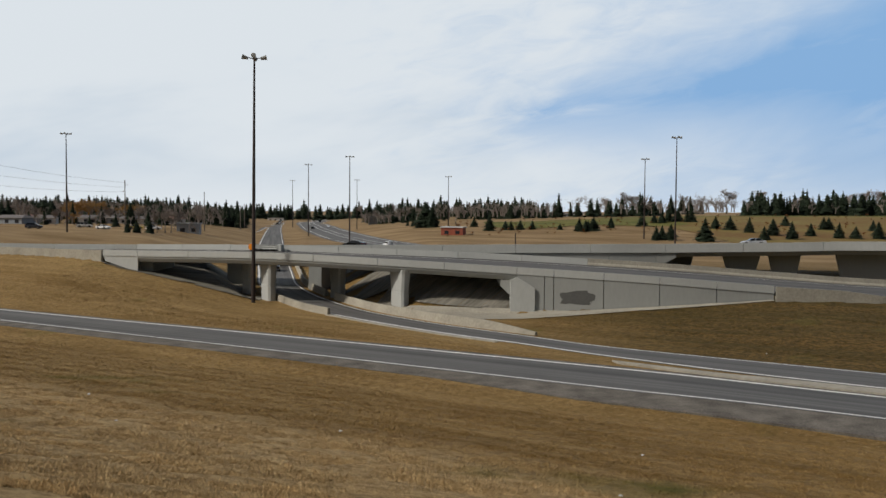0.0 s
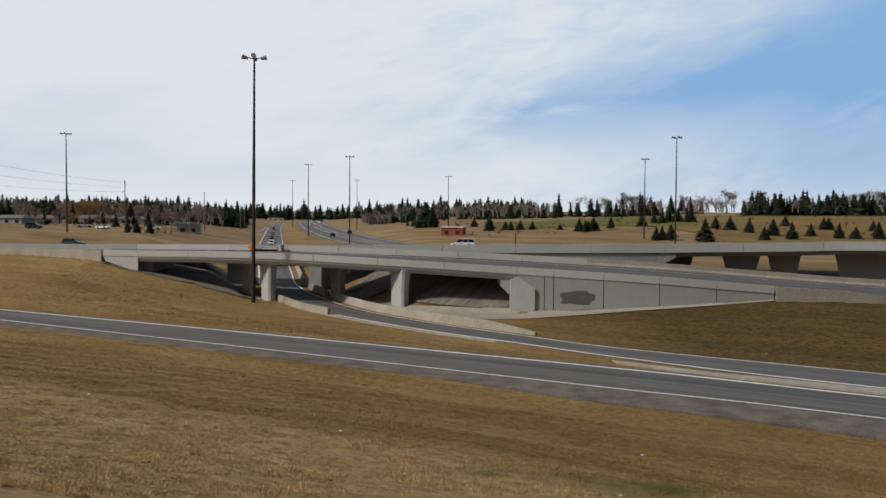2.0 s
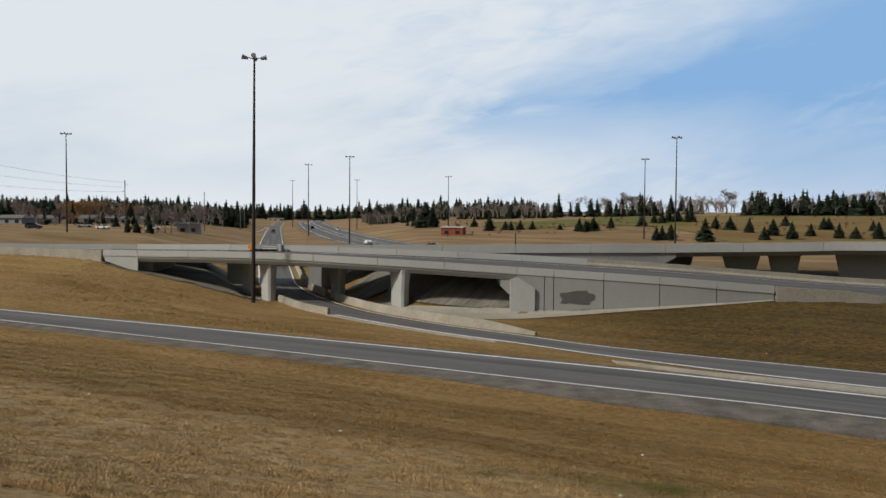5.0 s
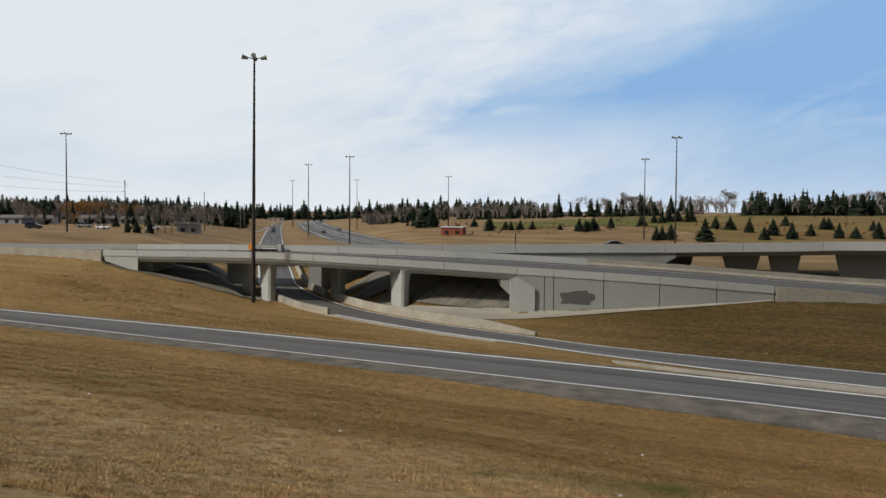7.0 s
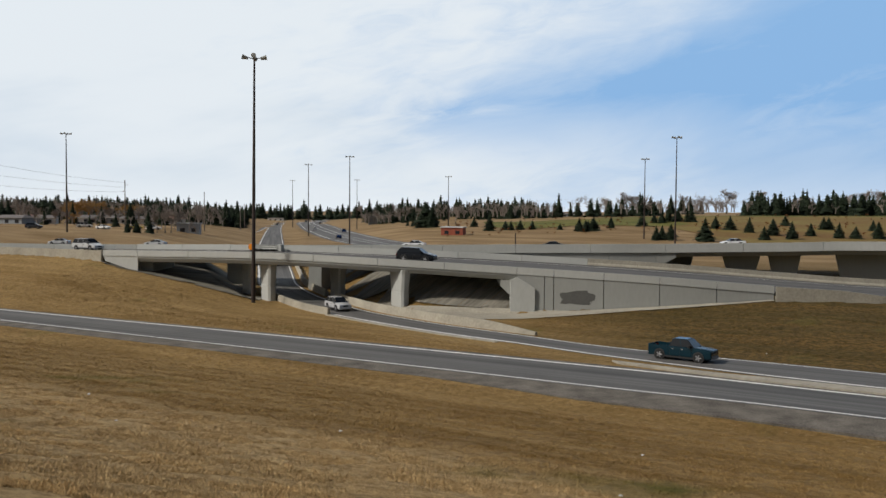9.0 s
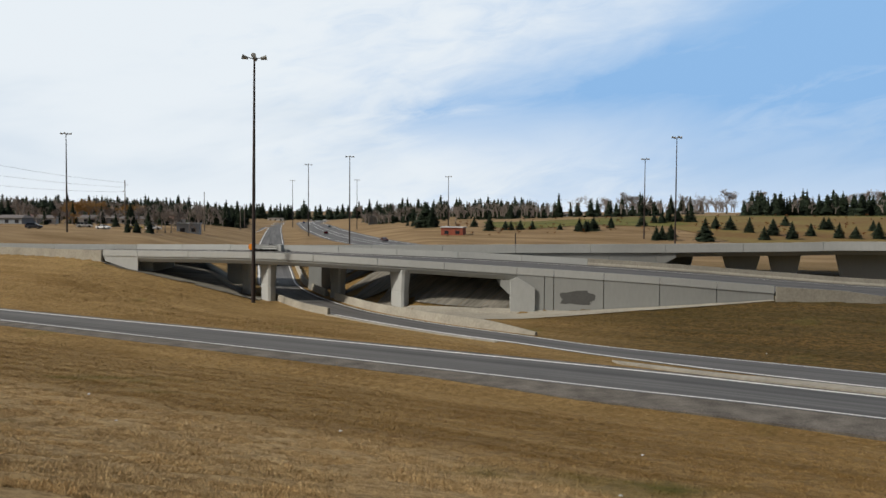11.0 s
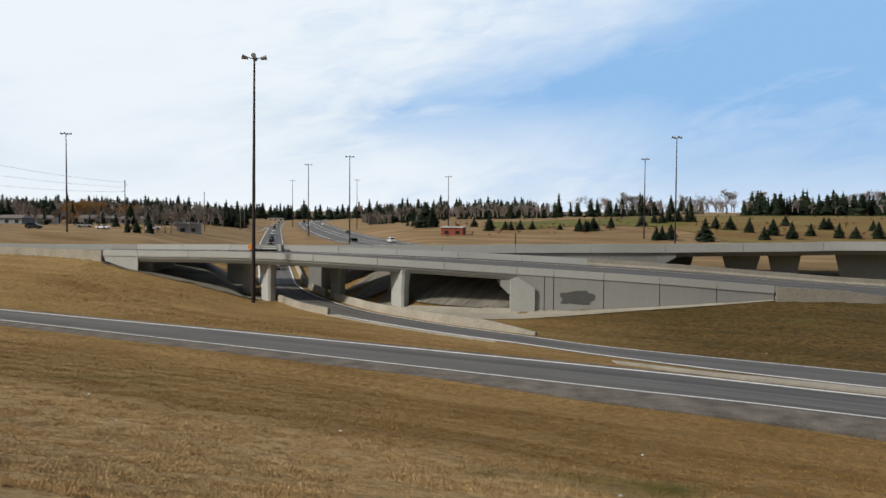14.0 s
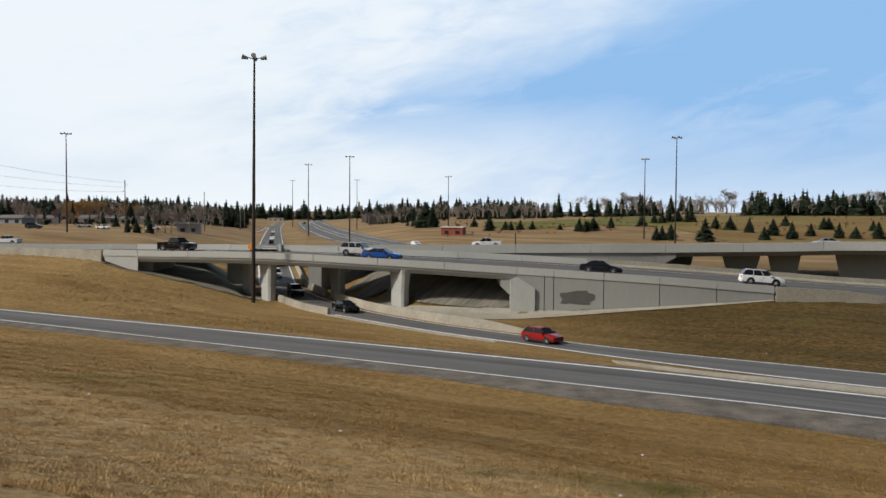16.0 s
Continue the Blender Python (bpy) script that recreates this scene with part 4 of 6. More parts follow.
house(-155, 607, 14, 8, 2.9, 2, SIDING, SHINGLE, "white house near the slip road")
house(-190, 805, 12, 8, 2.9, -1, STUCCO, SHINGLE, "cream house with a grey roof")
house(23, 899, 14, 8, 2.9, -4, STUCCO, SHINGLE_RED, "cream house on the rise")
house(132, 899, 14, 8, 2.9, -7, SIDING, SHINGLE, "white house with a steep grey roof on the rise")
house(83, 679, 20, 8, 2.9, -10, GREY_BOX, SHINGLE, "long low grey-blue building")
house(-163, 345, 13, 8, 2.9, -13, GREY_BOX, SHINGLE, "blue-grey bungalow behind leafless trees")
house(-87, 311, 7.5, 5, 3.6, 8, GREY_BOX, GREY_BOX, "small grey flat-roofed utility building in the field", True)
house(4, 349, 8.5, 6, 3.3, -12, BRICK, SIDING, "small red brick flat-roofed pump house", True)
house(245, 899, 24, 8, 3.4, 3, STUCCO, SHINGLE, "long low brown clubhouse on the hilltop", True)
house(-162, 879, 15, 3, 3.0, 0, SIDING, SIDING, "long white flat-roofed shed beside the far road", True)
SOUND_WALL = (-47, 570)


sw = tagged(new("sound_wall"), "tan precast noise wall beside the highway", "wall")
for k in range(10):
    x, y = SOUND_WALL[0] + k * 2.2, SOUND_WALL[1] + k * 7.6
    pn = part("wall_panel", box(0, -0.15, -1, 7.8, 0.15, 5.2, 0.03), CONCRETE_OLD, sw)
    pn.matrix_basis = pose(x, y, at(x, y), 0, 0, 74)

# ---- utility poles and wires ----
WOOD = mat("grey_wood", (0.2, 0.17, 0.14), 0.9, var=0.2, scale=2, stretch=(1, 1, 0.2))


def utility_pole(x, y, h, arms):
    p = tagged(new("utility_pole"), "tall grey wooden utility pole with short crossarms", "utility pole")
    bm = bmesh.new()
    tube(bm, (0, 0, -0.5), (0, 0, h), 0.2, 0.13, 8)
    part("pole", bm, WOOD, p)
    for k in range(arms):
        part("crossarm", box(-0.1, -0.06, h - 1.5 - 1.9 * k, 0.9 * (1 if k % 2 == 0 else -1), 0.06, h - 1.38 - 1.9 * k), WOOD, p)
    p.matrix_basis = pose(x, y, at(x, y))
    return p


def wire(a, b, sag):
    c = []
    for t in np.linspace(0, 1, 24):
        p = np.array(a) * (1 - t) + np.array(b) * t
        p[2] -= sag * 4 * t * (1 - t)
        c.append(p)
    w = 0.022
    return part("wire", sweep(np.array(c), [(-w, -w), (w, -w), (w, w), (-w, w)]), STEEL_RUST)


UP = (-94.5, 270.0)
pole0 = utility_pole(UP[0], UP[1], 15.0, 3)
for k, dz in enumerate((-1.4, -3.3, -5.2)):
    tagged(wire((UP[0] + 0.4, UP[1], at(*UP) + 15.2 + dz * 0.7), (-112, 185, 26.5 + dz * 1.6), 1.0), "thin dark overhead power wire", "cable", group="power wires")
for x, y, h in ((-92.0, 350.0, 15), (-105.0, 480.0, 13), (-96.0, 430.0, 12)):
    utility_pole(x, y, h, 0)
sp = tagged(new("sign_post"), "plain brown steel post behind the overpass", "post")
bm = bmesh.new()
tube(bm, (0, 0, 0), (0, 0, 6.5), 0.1, 0.08, 8)
part("post", bm, STEEL_RUST, sp)
sp.matrix_basis = pose(12.0, 150.5, 1.2)



def litter():
    """Scraps of pale paper caught in the grass."""
    for k, (x, y) in enumerate(((-14.5, 37.0), (-10.2, 28.2), (26.0, 64.5 + 8), (4.6, 23.0), (-3.6, 32.0), (7.5, 33.5))):
        bm = bmesh.new()
        bmesh.ops.create_icosphere(bm, subdivisions=1, radius=0.055)
        for v in bm.verts:
            v.co = Vector((v.co.x * 1.2, v.co.y, v.co.z * 0.5)) + Vector(noise.noise_vector(v.co * 20 + Vector((k, 0, 0)))) * 0.03
        ob = tagged(part("paper_scrap", bm, TARP_PAPER), "crumpled scrap of white paper in the grass", "litter", group="litter on the slope")
        ob.matrix_basis = pose(x, y, at(x, y) + 0.03, 0, 0, 50 * k)


TARP_PAPER = mat("paper", (0.7, 0.7, 0.68), 0.8, var=0.1, scale=4)
litter()

# ---- sky ----
def cloud_material():
    m = bpy.data.materials.new("cloud_sky")
    m.use_nodes = True
    n, l = m.node_tree.nodes, m.node_tree.links
    n.remove(n["Principled BSDF"])
    em = n.new("ShaderNodeEmission")
    em.inputs["Strength"].default_value = 1.14
    tc = n.new("ShaderNodeTexCoord")
    sep = n.new("ShaderNodeSeparateXYZ")
    l.new(tc.outputs["Object"], sep.inputs[0])

    def math_node(op, a, b=None):
        k = n.new("ShaderNodeMath")
        k.operation = op
        for i, q in enumerate((a, b)):
            if q is None:
                continue
            if isinstance(q, (int, float)):
                k.inputs[i].default_value = q
            else:
                l.new(q, k.inputs[i])
        return k.outputs[0]

    def noise_node(scale, detail, vec, dist=0.0, rough=0.55):
        k = n.new("ShaderNodeTexNoise")
        k.inputs["Scale"].default_value, k.inputs["Detail"].default_value = scale, detail
        k.inputs["Distortion"].default_value, k.inputs["Roughness"].default_value = dist, rough
        l.new(vec, k.inputs["Vector"])
        return k.outputs[0]

    def ramp(v, a, b, c=0.0, d=1.0):
        k = n.new("ShaderNodeMapRange")
        k.interpolation_type = "SMOOTHSTEP"
        for i, q in zip(("From Min", "From Max", "To Min", "To Max"), (a, b, c, d)):
            k.inputs[i].default_value = q
        l.new(v, k.inputs["Value"])
        return k.outputs[0]

    az = math_node("ARCTAN2", sep.outputs["X"], sep.outputs["Y"])
    el = math_node("DIVIDE", sep.outputs["Z"], 4300.0)
    # sheets of cloud lie in streaks that climb to the right
    comb = n.new("ShaderNodeCombineXYZ")
    l.new(math_node("MULTIPLY", az, 2.2), comb.inputs[0])
    l.new(math_node("SUBTRACT", math_node("MULTIPLY", el, 7.0), math_node("MULTIPLY", az, 1.5)), comb.inputs[1])
    big = noise_node(1.5, 6, comb.outputs[0], 0.5)
    comb2 = n.new("ShaderNodeCombineXYZ")
    l.new(math_node("MULTIPLY", az, 8.0), comb2.inputs[0])
    l.new(math_node("SUBTRACT", math_node("MULTIPLY", el, 26.0), math_node("MULTIPLY", az, 4.0)), comb2.inputs[1])
    fine = noise_node(1.6, 10, comb2.outputs[0], 0.7, 0.6)
    wob = math_node("ADD", math_node("MULTIPLY", math_node("SUBTRACT", big, 0.5), 1.0), math_node("MULTIPLY", math_node("SUBTRACT", fine, 0.5), 0.9))
    # thin cloud lets pale blue through to the right; a clear band climbs across it
    pale = ramp(math_node("ADD", az, math_node("MULTIPLY", wob, 0.75)), -0.1, 0.55, 0.02, 0.66)
    line = math_node("ADD", math_node("MULTIPLY", math_node("SUBTRACT", az, 0.07), 0.17), 0.098)
    width = math_node("MAXIMUM", math_node("ADD", math_node("MULTIPLY", math_node("SUBTRACT", az, 0.07), 0.09), 0.022), 0.012)
    off = math_node("DIVIDE", math_node("ABSOLUTE", math_node("SUBTRACT", math_node("SUBTRACT", el, line), math_node("MULTIPLY", wob, 0.03))), width)
    off = math_node("ADD", off, math_node("MULTIPLY", math_node("SUBTRACT", fine, 0.5), 2.2))
    band = math_node("MULTIPLY", ramp(off, -0.6, 2.2, 0.6, 0.0), ramp(math_node("ADD", az, math_node("MULTIPLY", wob, 0.2)), 0.0, 0.16))
    blue = math_node("MINIMUM", math_node("ADD", pale, band), 0.95)
    blue = math_node("MULTIPLY", blue, ramp(el, -0.01, 0.08, 0.6, 1.0))
    grey = ramp(math_node("ADD", noise_node(0.9, 5, comb.outputs[0], 0.4), math_node("MULTIPLY", el, -1.3)), 0.28, 0.62)
    cl = n.new("ShaderNodeMix")
    cl.data_type = "RGBA"
    cl.inputs["A"].default_value, cl.inputs["B"].default_value = (0.79, 0.845, 0.89, 1), (0.52, 0.63, 0.75, 1)
    grey = math_node("MULTIPLY", grey, ramp(el, 0.01, 0.06))
    l.new(grey, cl.inputs["Factor"])
    mx = n.new("ShaderNodeMix")
    mx.data_type = "RGBA"
    mx.inputs["B"].default_value = (0.235, 0.45, 0.76, 1)
    l.new(cl.outputs["Result"], mx.inputs["A"])
    l.new(blue, mx.inputs["Factor"])
    l.new(mx.outputs["Result"], em.inputs["Color"])
    l.new(em.outputs[0], n["Material Output"].inputs["Surface"])
    return m


def cloud_sky():
    """Thin drifting cloud over the distance, carried round slowly by the wind."""
    R = 4300
    rows = []
    for e in np.radians(np.r_[-1.5, np.linspace(0, 34, 12)]):
        rows.append([(R * math.cos(e) * math.sin(a), R * math.cos(e) * math.cos(a), R * math.sin(e)) for a in np.radians(np.linspace(-55, 62, 46))])
    ob = part("backdrop", loft(rows, closed=False), cloud_material())
    smooth(ob)
    tagged(ob, "pale blue sky with thin white drifting cloud", "sky", kind="structure")
    return ob


SKY = cloud_sky()

# ---- vehicles ----
def paint(name, rgb, metal=0.3):
    m = mat("paint_" + name, rgb, 0.22, metal * 0.5, var=0.04, scale=0.5, fine=20)
    b = m.node_tree.nodes["Principled BSDF"]
    b.inputs["Coat Weight"].default_value, b.inputs["Coat Roughness"].default_value = 0.3, 0.03
    b.inputs["Specular IOR Level"].default_value = 0.15
    return m


PAINTS = {
    "black": paint("black", (0.004, 0.004, 0.005)), "white": paint("white", (0.86, 0.87, 0.88), 0.0), "silver": paint("silver", (0.58, 0.59, 0.6), 0.35),
    "grey": paint("grey", (0.085, 0.09, 0.1), 0.5), "charcoal": paint("charcoal", (0.017, 0.019, 0.023), 0.4), "red": paint("red", (0.32, 0.015, 0.015), 0.2),
    "blue": paint("blue", (0.015, 0.08, 0.36), 0.3), "navy": paint("navy", (0.012, 0.03, 0.11), 0.3), "teal": paint("teal", (0.007, 0.03, 0.045), 0.4),
    "maroon": paint("maroon", (0.06, 0.008, 0.012), 0.3), "yellow": paint("yellow", (0.62, 0.5, 0.13), 0.0), "orange": paint("orange", (0.75, 0.25, 0.02), 0.0), "beige": paint("beige", (0.36, 0.33, 0.26), 0.5),
}
RUBBER = mat("tyre_rubber", (0.018, 0.018, 0.018), 0.9, var=0.2, scale=3)
ALLOY = mat("alloy_rim", (0.30, 0.30, 0.31), 0.55, 0.4, var=0.1, scale=3)
TRIM = mat("black_trim", (0.02, 0.02, 0.021), 0.6, var=0.1, scale=3)
CARGLASS = mat("car_glass", (0.012, 0.015, 0.018), 0.06, var=0.05, scale=1, spec=0.35)
LENS = mat("lamp_lens", (0.7, 0.7, 0.68), 0.15, var=0.05, scale=3)
REDLENS = mat("tail_lens", (0.35, 0.01, 0.01), 0.2, var=0.05, scale=3)
TARP = mat("white_tarp", (0.7, 0.71, 0.72), 0.6, var=0.12, scale=2, bump=0.5, fine=4)

# length, width, height, wheel radius, wheelbase, belt, bonnet front, bonnet rear, cowl x, roof front x, roof rear x, rear glass x, tail height
SHAPES = {
    "sedan": (4.8, 1.84, 1.46, 0.34, 2.8, 0.97, 0.80, 0.95, 1.12, 0.25, -0.95, -1.85, 1.0),
    "hatchback": (4.3, 1.8, 1.52, 0.33, 2.6, 1.0, 0.82, 0.97, 1.15, 0.25, -1.5, -2.05, 1.0),
    "suv": (4.75, 1.9, 1.74, 0.39, 2.75, 1.13, 0.95, 1.1, 1.2, 0.4, -1.85, -2.28, 1.13),
    "minivan": (5.1, 1.95, 1.76, 0.35, 3.05, 1.08, 0.78, 1.0, 1.4, 0.6, -2.2, -2.48, 1.08),
    "pickup_truck": (5.9, 2.02, 1.95, 0.43, 3.65, 1.28, 1.16, 1.25, 1.4, 0.7, -0.72, -0.95, 1.28),
    "cargo_van": (5.9, 2.05, 2.6, 0.36, 3.6, 1.35, 1.0, 1.25, 2.0, 1.35, -2.85, -2.92, 1.35),
}
WHEELS = {}


def wheel_part(parent, x, y, r, w=0.24):
    key = (r, w)
    if key not in WHEELS:
        bm = bmesh.new()
        tube(bm, (0, -w / 2, 0), (0, w / 2, 0), r, r, 20)
        bmesh.ops.bevel(bm, geom=[e for e in bm.edges if len(e.link_faces) == 2 and e.calc_face_angle(0) > 1], offset=0.04, segments=2, affect="EDGES")
        tyre = bpy.data.meshes.new("tyre")
        bm.to_mesh(tyre)
        bm.free()
        tyre.materials.append(RUBBER)
        bm = bmesh.new()
        tube(bm, (0, -w / 2 - 0.012, 0), (0, w / 2 + 0.012, 0), r * 0.2, r * 0.2, 10)
        for k in range(5):
            a = k * math.tau / 5
            for s in (-1, 1):
                p, q = Vector((math.cos(a) * r * 0.1, s * (w / 2 + 0.006), math.sin(a) * r * 0.1)), Vector((math.cos(a) * r * 0.66, s * (w / 2 + 0.006), math.sin(a) * r * 0.66))
                tube(bm, p, q, r * 0.16, r * 0.12, 5)
        rim = bpy.data.meshes.new("rim")
        bm.to_mesh(rim)
        bm.free()
        rim.materials.append(ALLOY)
        WHEELS[key] = (tyre, rim)
    wh = new("wheel", WHEELS[key][0])
    wh.parent = parent
    wh.matrix_basis = pose(x, y, r)
    rm = new("rim", WHEELS[key][1])
    rm.parent = wh
    rm["label"] = "alloy rim"
    return wh


def crisp(ob):
    smooth(ob)
    ob.data.set_sharp_from_angle(angle=radians(32))
    return ob


def glass_panel(name, quad, parent, out, shrink=0.08):
    """A thin dark pane, a little proud of the four corners given."""
    q = [Vector(p) for p in quad]
    c = sum(q, Vector()) / 4
    o = Vector(out)
    bm = bmesh.new()
    a = [bm.verts.new(p + (c - p) * shrink + o * 0.012) for p in q]
    b = [bm.verts.new(p + (c - p) * shrink - o * 0.02) for p in q]
    bm.faces.new(a)
    bm.faces.new(list(reversed(b)))
    for k in range(4):
        bm.faces.new((a[k], b[k], b[(k + 1) % 4], a[(k + 1) % 4]))
    bmesh.ops.recalc_face_normals(bm, faces=bm.faces)
    return part(name, bm, CARGLASS, parent)


def vehicle(sort, colour, label, category="car", cap="", load="", roof=""):
    L, W, H, r, wb, belt, hf, hr, cowl, rf, rr, rg, tail = SHAPES[sort]
    coat = PAINTS[colour]
    car = tagged(new(sort), label, category)
    w, h2 = W / 2, L / 2
    zb = r * 0.75
    bed = sort == "pickup_truck"
    back = -0.98 if bed else -h2
    # lower body, front to back
    st = [(h2, zb + 0.06, hf - 0.17, 0.82), (h2 - 0.06, zb, hf - 0.07, 0.9), (h2 - 0.35, zb, hf, 0.97), (cowl + 0.25, zb, hr, 1.0), (cowl - 0.25, zb, belt, 1.0), (0, zb, belt, 1.0), (back * 0.7, zb, belt, 1.0)]
    st += [(-0.98, zb, belt, 1.0)] if bed else [(rg, zb, max(tail, belt - 0.02), 0.99), (-h2 + 0.08, zb, tail - 0.04, 0.96), (-h2, zb + 0.08, tail - 0.2, 0.88)]
    rows = []
    for x, z0, z1, k in st:
        ww, m = w * k, z0 + (z1 - z0) * 0.62
        rows.append([(x, -ww * 0.9, z0), (x, ww * 0.9, z0), (x, ww, z0 + 0.14), (x, ww, m), (x, ww * 0.95, z1 - 0.05), (x, ww * 0.86, z1), (x, -ww * 0.86, z1), (x, -ww * 0.95, z1 - 0.05), (x, -ww, m), (x, -ww, z0 + 0.14)])
    crisp(part("body", loft(rows), coat, car))
    # cabin
    b0, t0 = w * 0.9, w * 0.70
    gb, gt = belt - 0.03, H - 0.03
    base = [(cowl, b0), (rg, b0)]
    rows = [[(cowl, -b0, gb), (cowl, b0, gb), (rg, b0, gb), (rg, -b0, gb)], [(rf, -t0, gt), (rf, t0, gt), (rr, t0, gt), (rr, -t0, gt)]]
    bm = loft(rows)
    bmesh.ops.bevel(bm, geom=[e for e in bm.edges], offset=0.09, segments=3, affect="EDGES")
    crisp(part("cabin", bm, coat, car))
    rc = PAINTS[roof] if roof else coat
    crisp(part("roof", box(rr + 0.06, -t0 + 0.06, gt - 0.02, rf - 0.06, t0 - 0.06, H, 0.025), rc, car))
    nf = Vector((gt - gb, 0, cowl - rf)).normalized()
    glass_panel("windscreen", [(cowl, -b0, gb), (cowl, b0, gb), (rf, t0, gt), (rf, -t0, gt)], car, nf, 0.06)
    nr = Vector((-(gt - gb), 0, rr - rg)).normalized()
    glass_panel("rear_window", [(rg, -b0, gb + 0.05), (rg, b0, gb + 0.05), (rr, t0, gt), (rr, -t0, gt)], car, nr, 0.09)
    ns = Vector((0, gt - gb, b0 - t0)).normalized()
    n = 1 if sort == "cargo_van" else (2 if sort in ("sedan", "pickup_truck", "hatchback") else 3)
    for sgn in (-1, 1):
        lim = (0.0, 0.34) if sort == "cargo_van" else (0.0, 1.0)
        for k in range(n):
            f0, f1 = lim[0] + (lim[1] - lim[0]) * k / n, lim[0] + (lim[1] - lim[0]) * (k + 1) / n
            def edge(f, top):
                return (rf + (rr - rf) * f, sgn * t0, gt) if top else (cowl + (rg - cowl) * f, sgn * b0, gb)
            glass_panel("side_window", [edge(f0, 0), edge(f1, 0), edge(f1, 1), edge(f0, 1)], car, (0, sgn * ns.y, ns.z), 0.07)
        for x in ((cowl - 0.15, (cowl + max(rg, -1.4)) / 2 - 0.1, max(rg, -1.5) + 0.12) if sort != "cargo_van" else (cowl - 0.3, 0.6)):
            part("door_seam", box(x - 0.004, sgn * w - 0.03, zb + 0.14, x + 0.004, sgn * w + 0.002, belt - 0.3), TRIM, car)
        for x in ((cowl + max(rg, -1.4)) / 2 + 0.1, max(rg, -1.5) + 0.35):
            part("door_handle", box(x - 0.1, sgn * w * 0.985 - 0.02, belt - 0.24, x + 0.1, sgn * w * 0.985 + 0.03, belt - 0.19, 0.008), ALLOY if bed else TRIM, car)
        mir = part("mirror", box(cowl - 0.5, sgn * w - 0.02 * sgn, belt - 0.02, cowl - 0.3, sgn * (w + 0.2), belt + 0.14, 0.02), TRIM if bed else coat, car)
        part("headlight", box(h2 - 0.32, sgn * w * 0.62 - 0.2, hf - 0.3, h2 - 0.02, sgn * w * 0.62 + 0.2, hf - 0.12, 0.03), LENS, car, "clear headlight")
        part("tail_light", box(-h2 - 0.015, sgn * w * 0.76 - 0.13, tail - 0.42, -h2 + 0.2, sgn * w * 0.76 + 0.13, tail - 0.12, 0.03), REDLENS, car, "red tail light")
        part("sill", box(-wb / 2 + r, sgn * w - 0.03, zb - 0.06, wb / 2 - r, sgn * w + 0.015, zb + 0.09, 0.01), TRIM, car)
        for x in (-wb / 2, wb / 2):
            # a black disc on the body stands for the shaded hollow round the wheel
            bm = bmesh.new()
            tube(bm, (x, sgn * (w - 0.3), r + 0.02), (x, sgn * (w + 0.006), r + 0.02), r * 1.2, r * 1.2, 20)
            part("wheel_well_shade", bm, TRIM, car)
            wheel_part(car, x, sgn * (w - 0.1), r)
    part("grille", box(h2 - 0.1, -w * 0.42, hf - 0.36, h2 + 0.015, w * 0.42, hf - 0.14, 0.02), TRIM, car)
    part("bumper", box(h2 - 0.14, -w * 0.8, zb + 0.04, h2 + 0.05, w * 0.8, zb + 0.26, 0.04), ALLOY if bed else coat, car)
    part("bumper", box(-h2 - 0.05, -w * 0.8, zb + 0.04, -h2 + 0.14, w * 0.8, zb + 0.26, 0.04), ALLOY if bed else coat, car)
    if bed:
        bw = w * 0.97
        for sgn in (-1, 1):
            crisp(part("bed_side", box(-h2 + 0.02, sgn * bw - 0.07 * (sgn > 0) , zb, -1.0, sgn * bw + 0.07 * (sgn < 0), belt + 0.02, 0.025), coat, car))
        crisp(part("tailgate", box(-h2, -bw + 0.08, zb + 0.1, -h2 + 0.08, bw - 0.08, belt + 0.01, 0.02), coat, car))
        part("bed_floor", box(-h2 + 0.09, -bw + 0.08, zb + 0.05, -1.0, bw - 0.08, zb + 0.35), TRIM, car)
        if cap:
            bm = box(-h2 + 0.05, -bw + 0.04, belt + 0.03, -1.0, bw - 0.04, H - 0.04, 0.1)
            for v in bm.verts:
                if v.co.z > belt + 0.3:
                    v.co.y *= 0.88
            crisp(part("canopy", bm, PAINTS[cap], car))
            for sgn in (-1, 1):
                part("canopy_window", box(-h2 + 0.4, sgn * bw * 0.9 - 0.03, belt + 0.25, -1.3, sgn * bw * 0.9 + 0.06 * sgn, H - 0.25), CARGLASS, car)
        if load == "tarp":
            bm = box(-h2 + 0.1, -bw + 0.1, belt - 0.2, -1.05, bw - 0.1, H + 0.15, 0.25)
            for v in bm.verts:
                v.co += Vector(noise.noise_vector(v.co * 3)) * 0.08
            part("covered_load", bm, TARP, car, "white tarpaulin tied over the load")
        if load == "box":
            part("cargo_box", box(-h2 - 0.1, -bw, belt + 0.03, -1.0, bw, H + 0.45, 0.04), PAINTS["black"], car, "black high-sided box on the bed")
        if load == "dump":
            for sgn in (-1, 1):
                part("dump_side", box(-h2 - 0.1, sgn * bw - 0.06, belt + 0.025, -1.0, sgn * bw + 0.06, belt + 0.55, 0.02), TRIM, car, "black steel dump side")
            part("dump_end", box(-h2 - 0.1, -bw + 0.07, belt + 0.025, -h2, bw - 0.07, belt + 0.5, 0.02), TRIM, car)
            part("timber_load", box(-h2 + 0.05, -bw + 0.1, belt - 0.1, -1.1, bw - 0.1, belt + 0.42, 0.05), WOOD, car, "brown timber load")
            for sgn in (-1, 1):
                part("door_mark", box(0.35, sgn * w - 0.02, 0.75, 1.0, sgn * w + 0.006, 1.1), PAINTS["blue"], car, "plain blue shape on the door")
        if load == "rack":
            for k in range(2):
                part("rack_bar", box(-1.3 - k * 1.2, -bw + 0.05, belt, -1.22 - k * 1.2, bw - 0.05, H + 0.25, 0.02), STEEL_RUST, car)
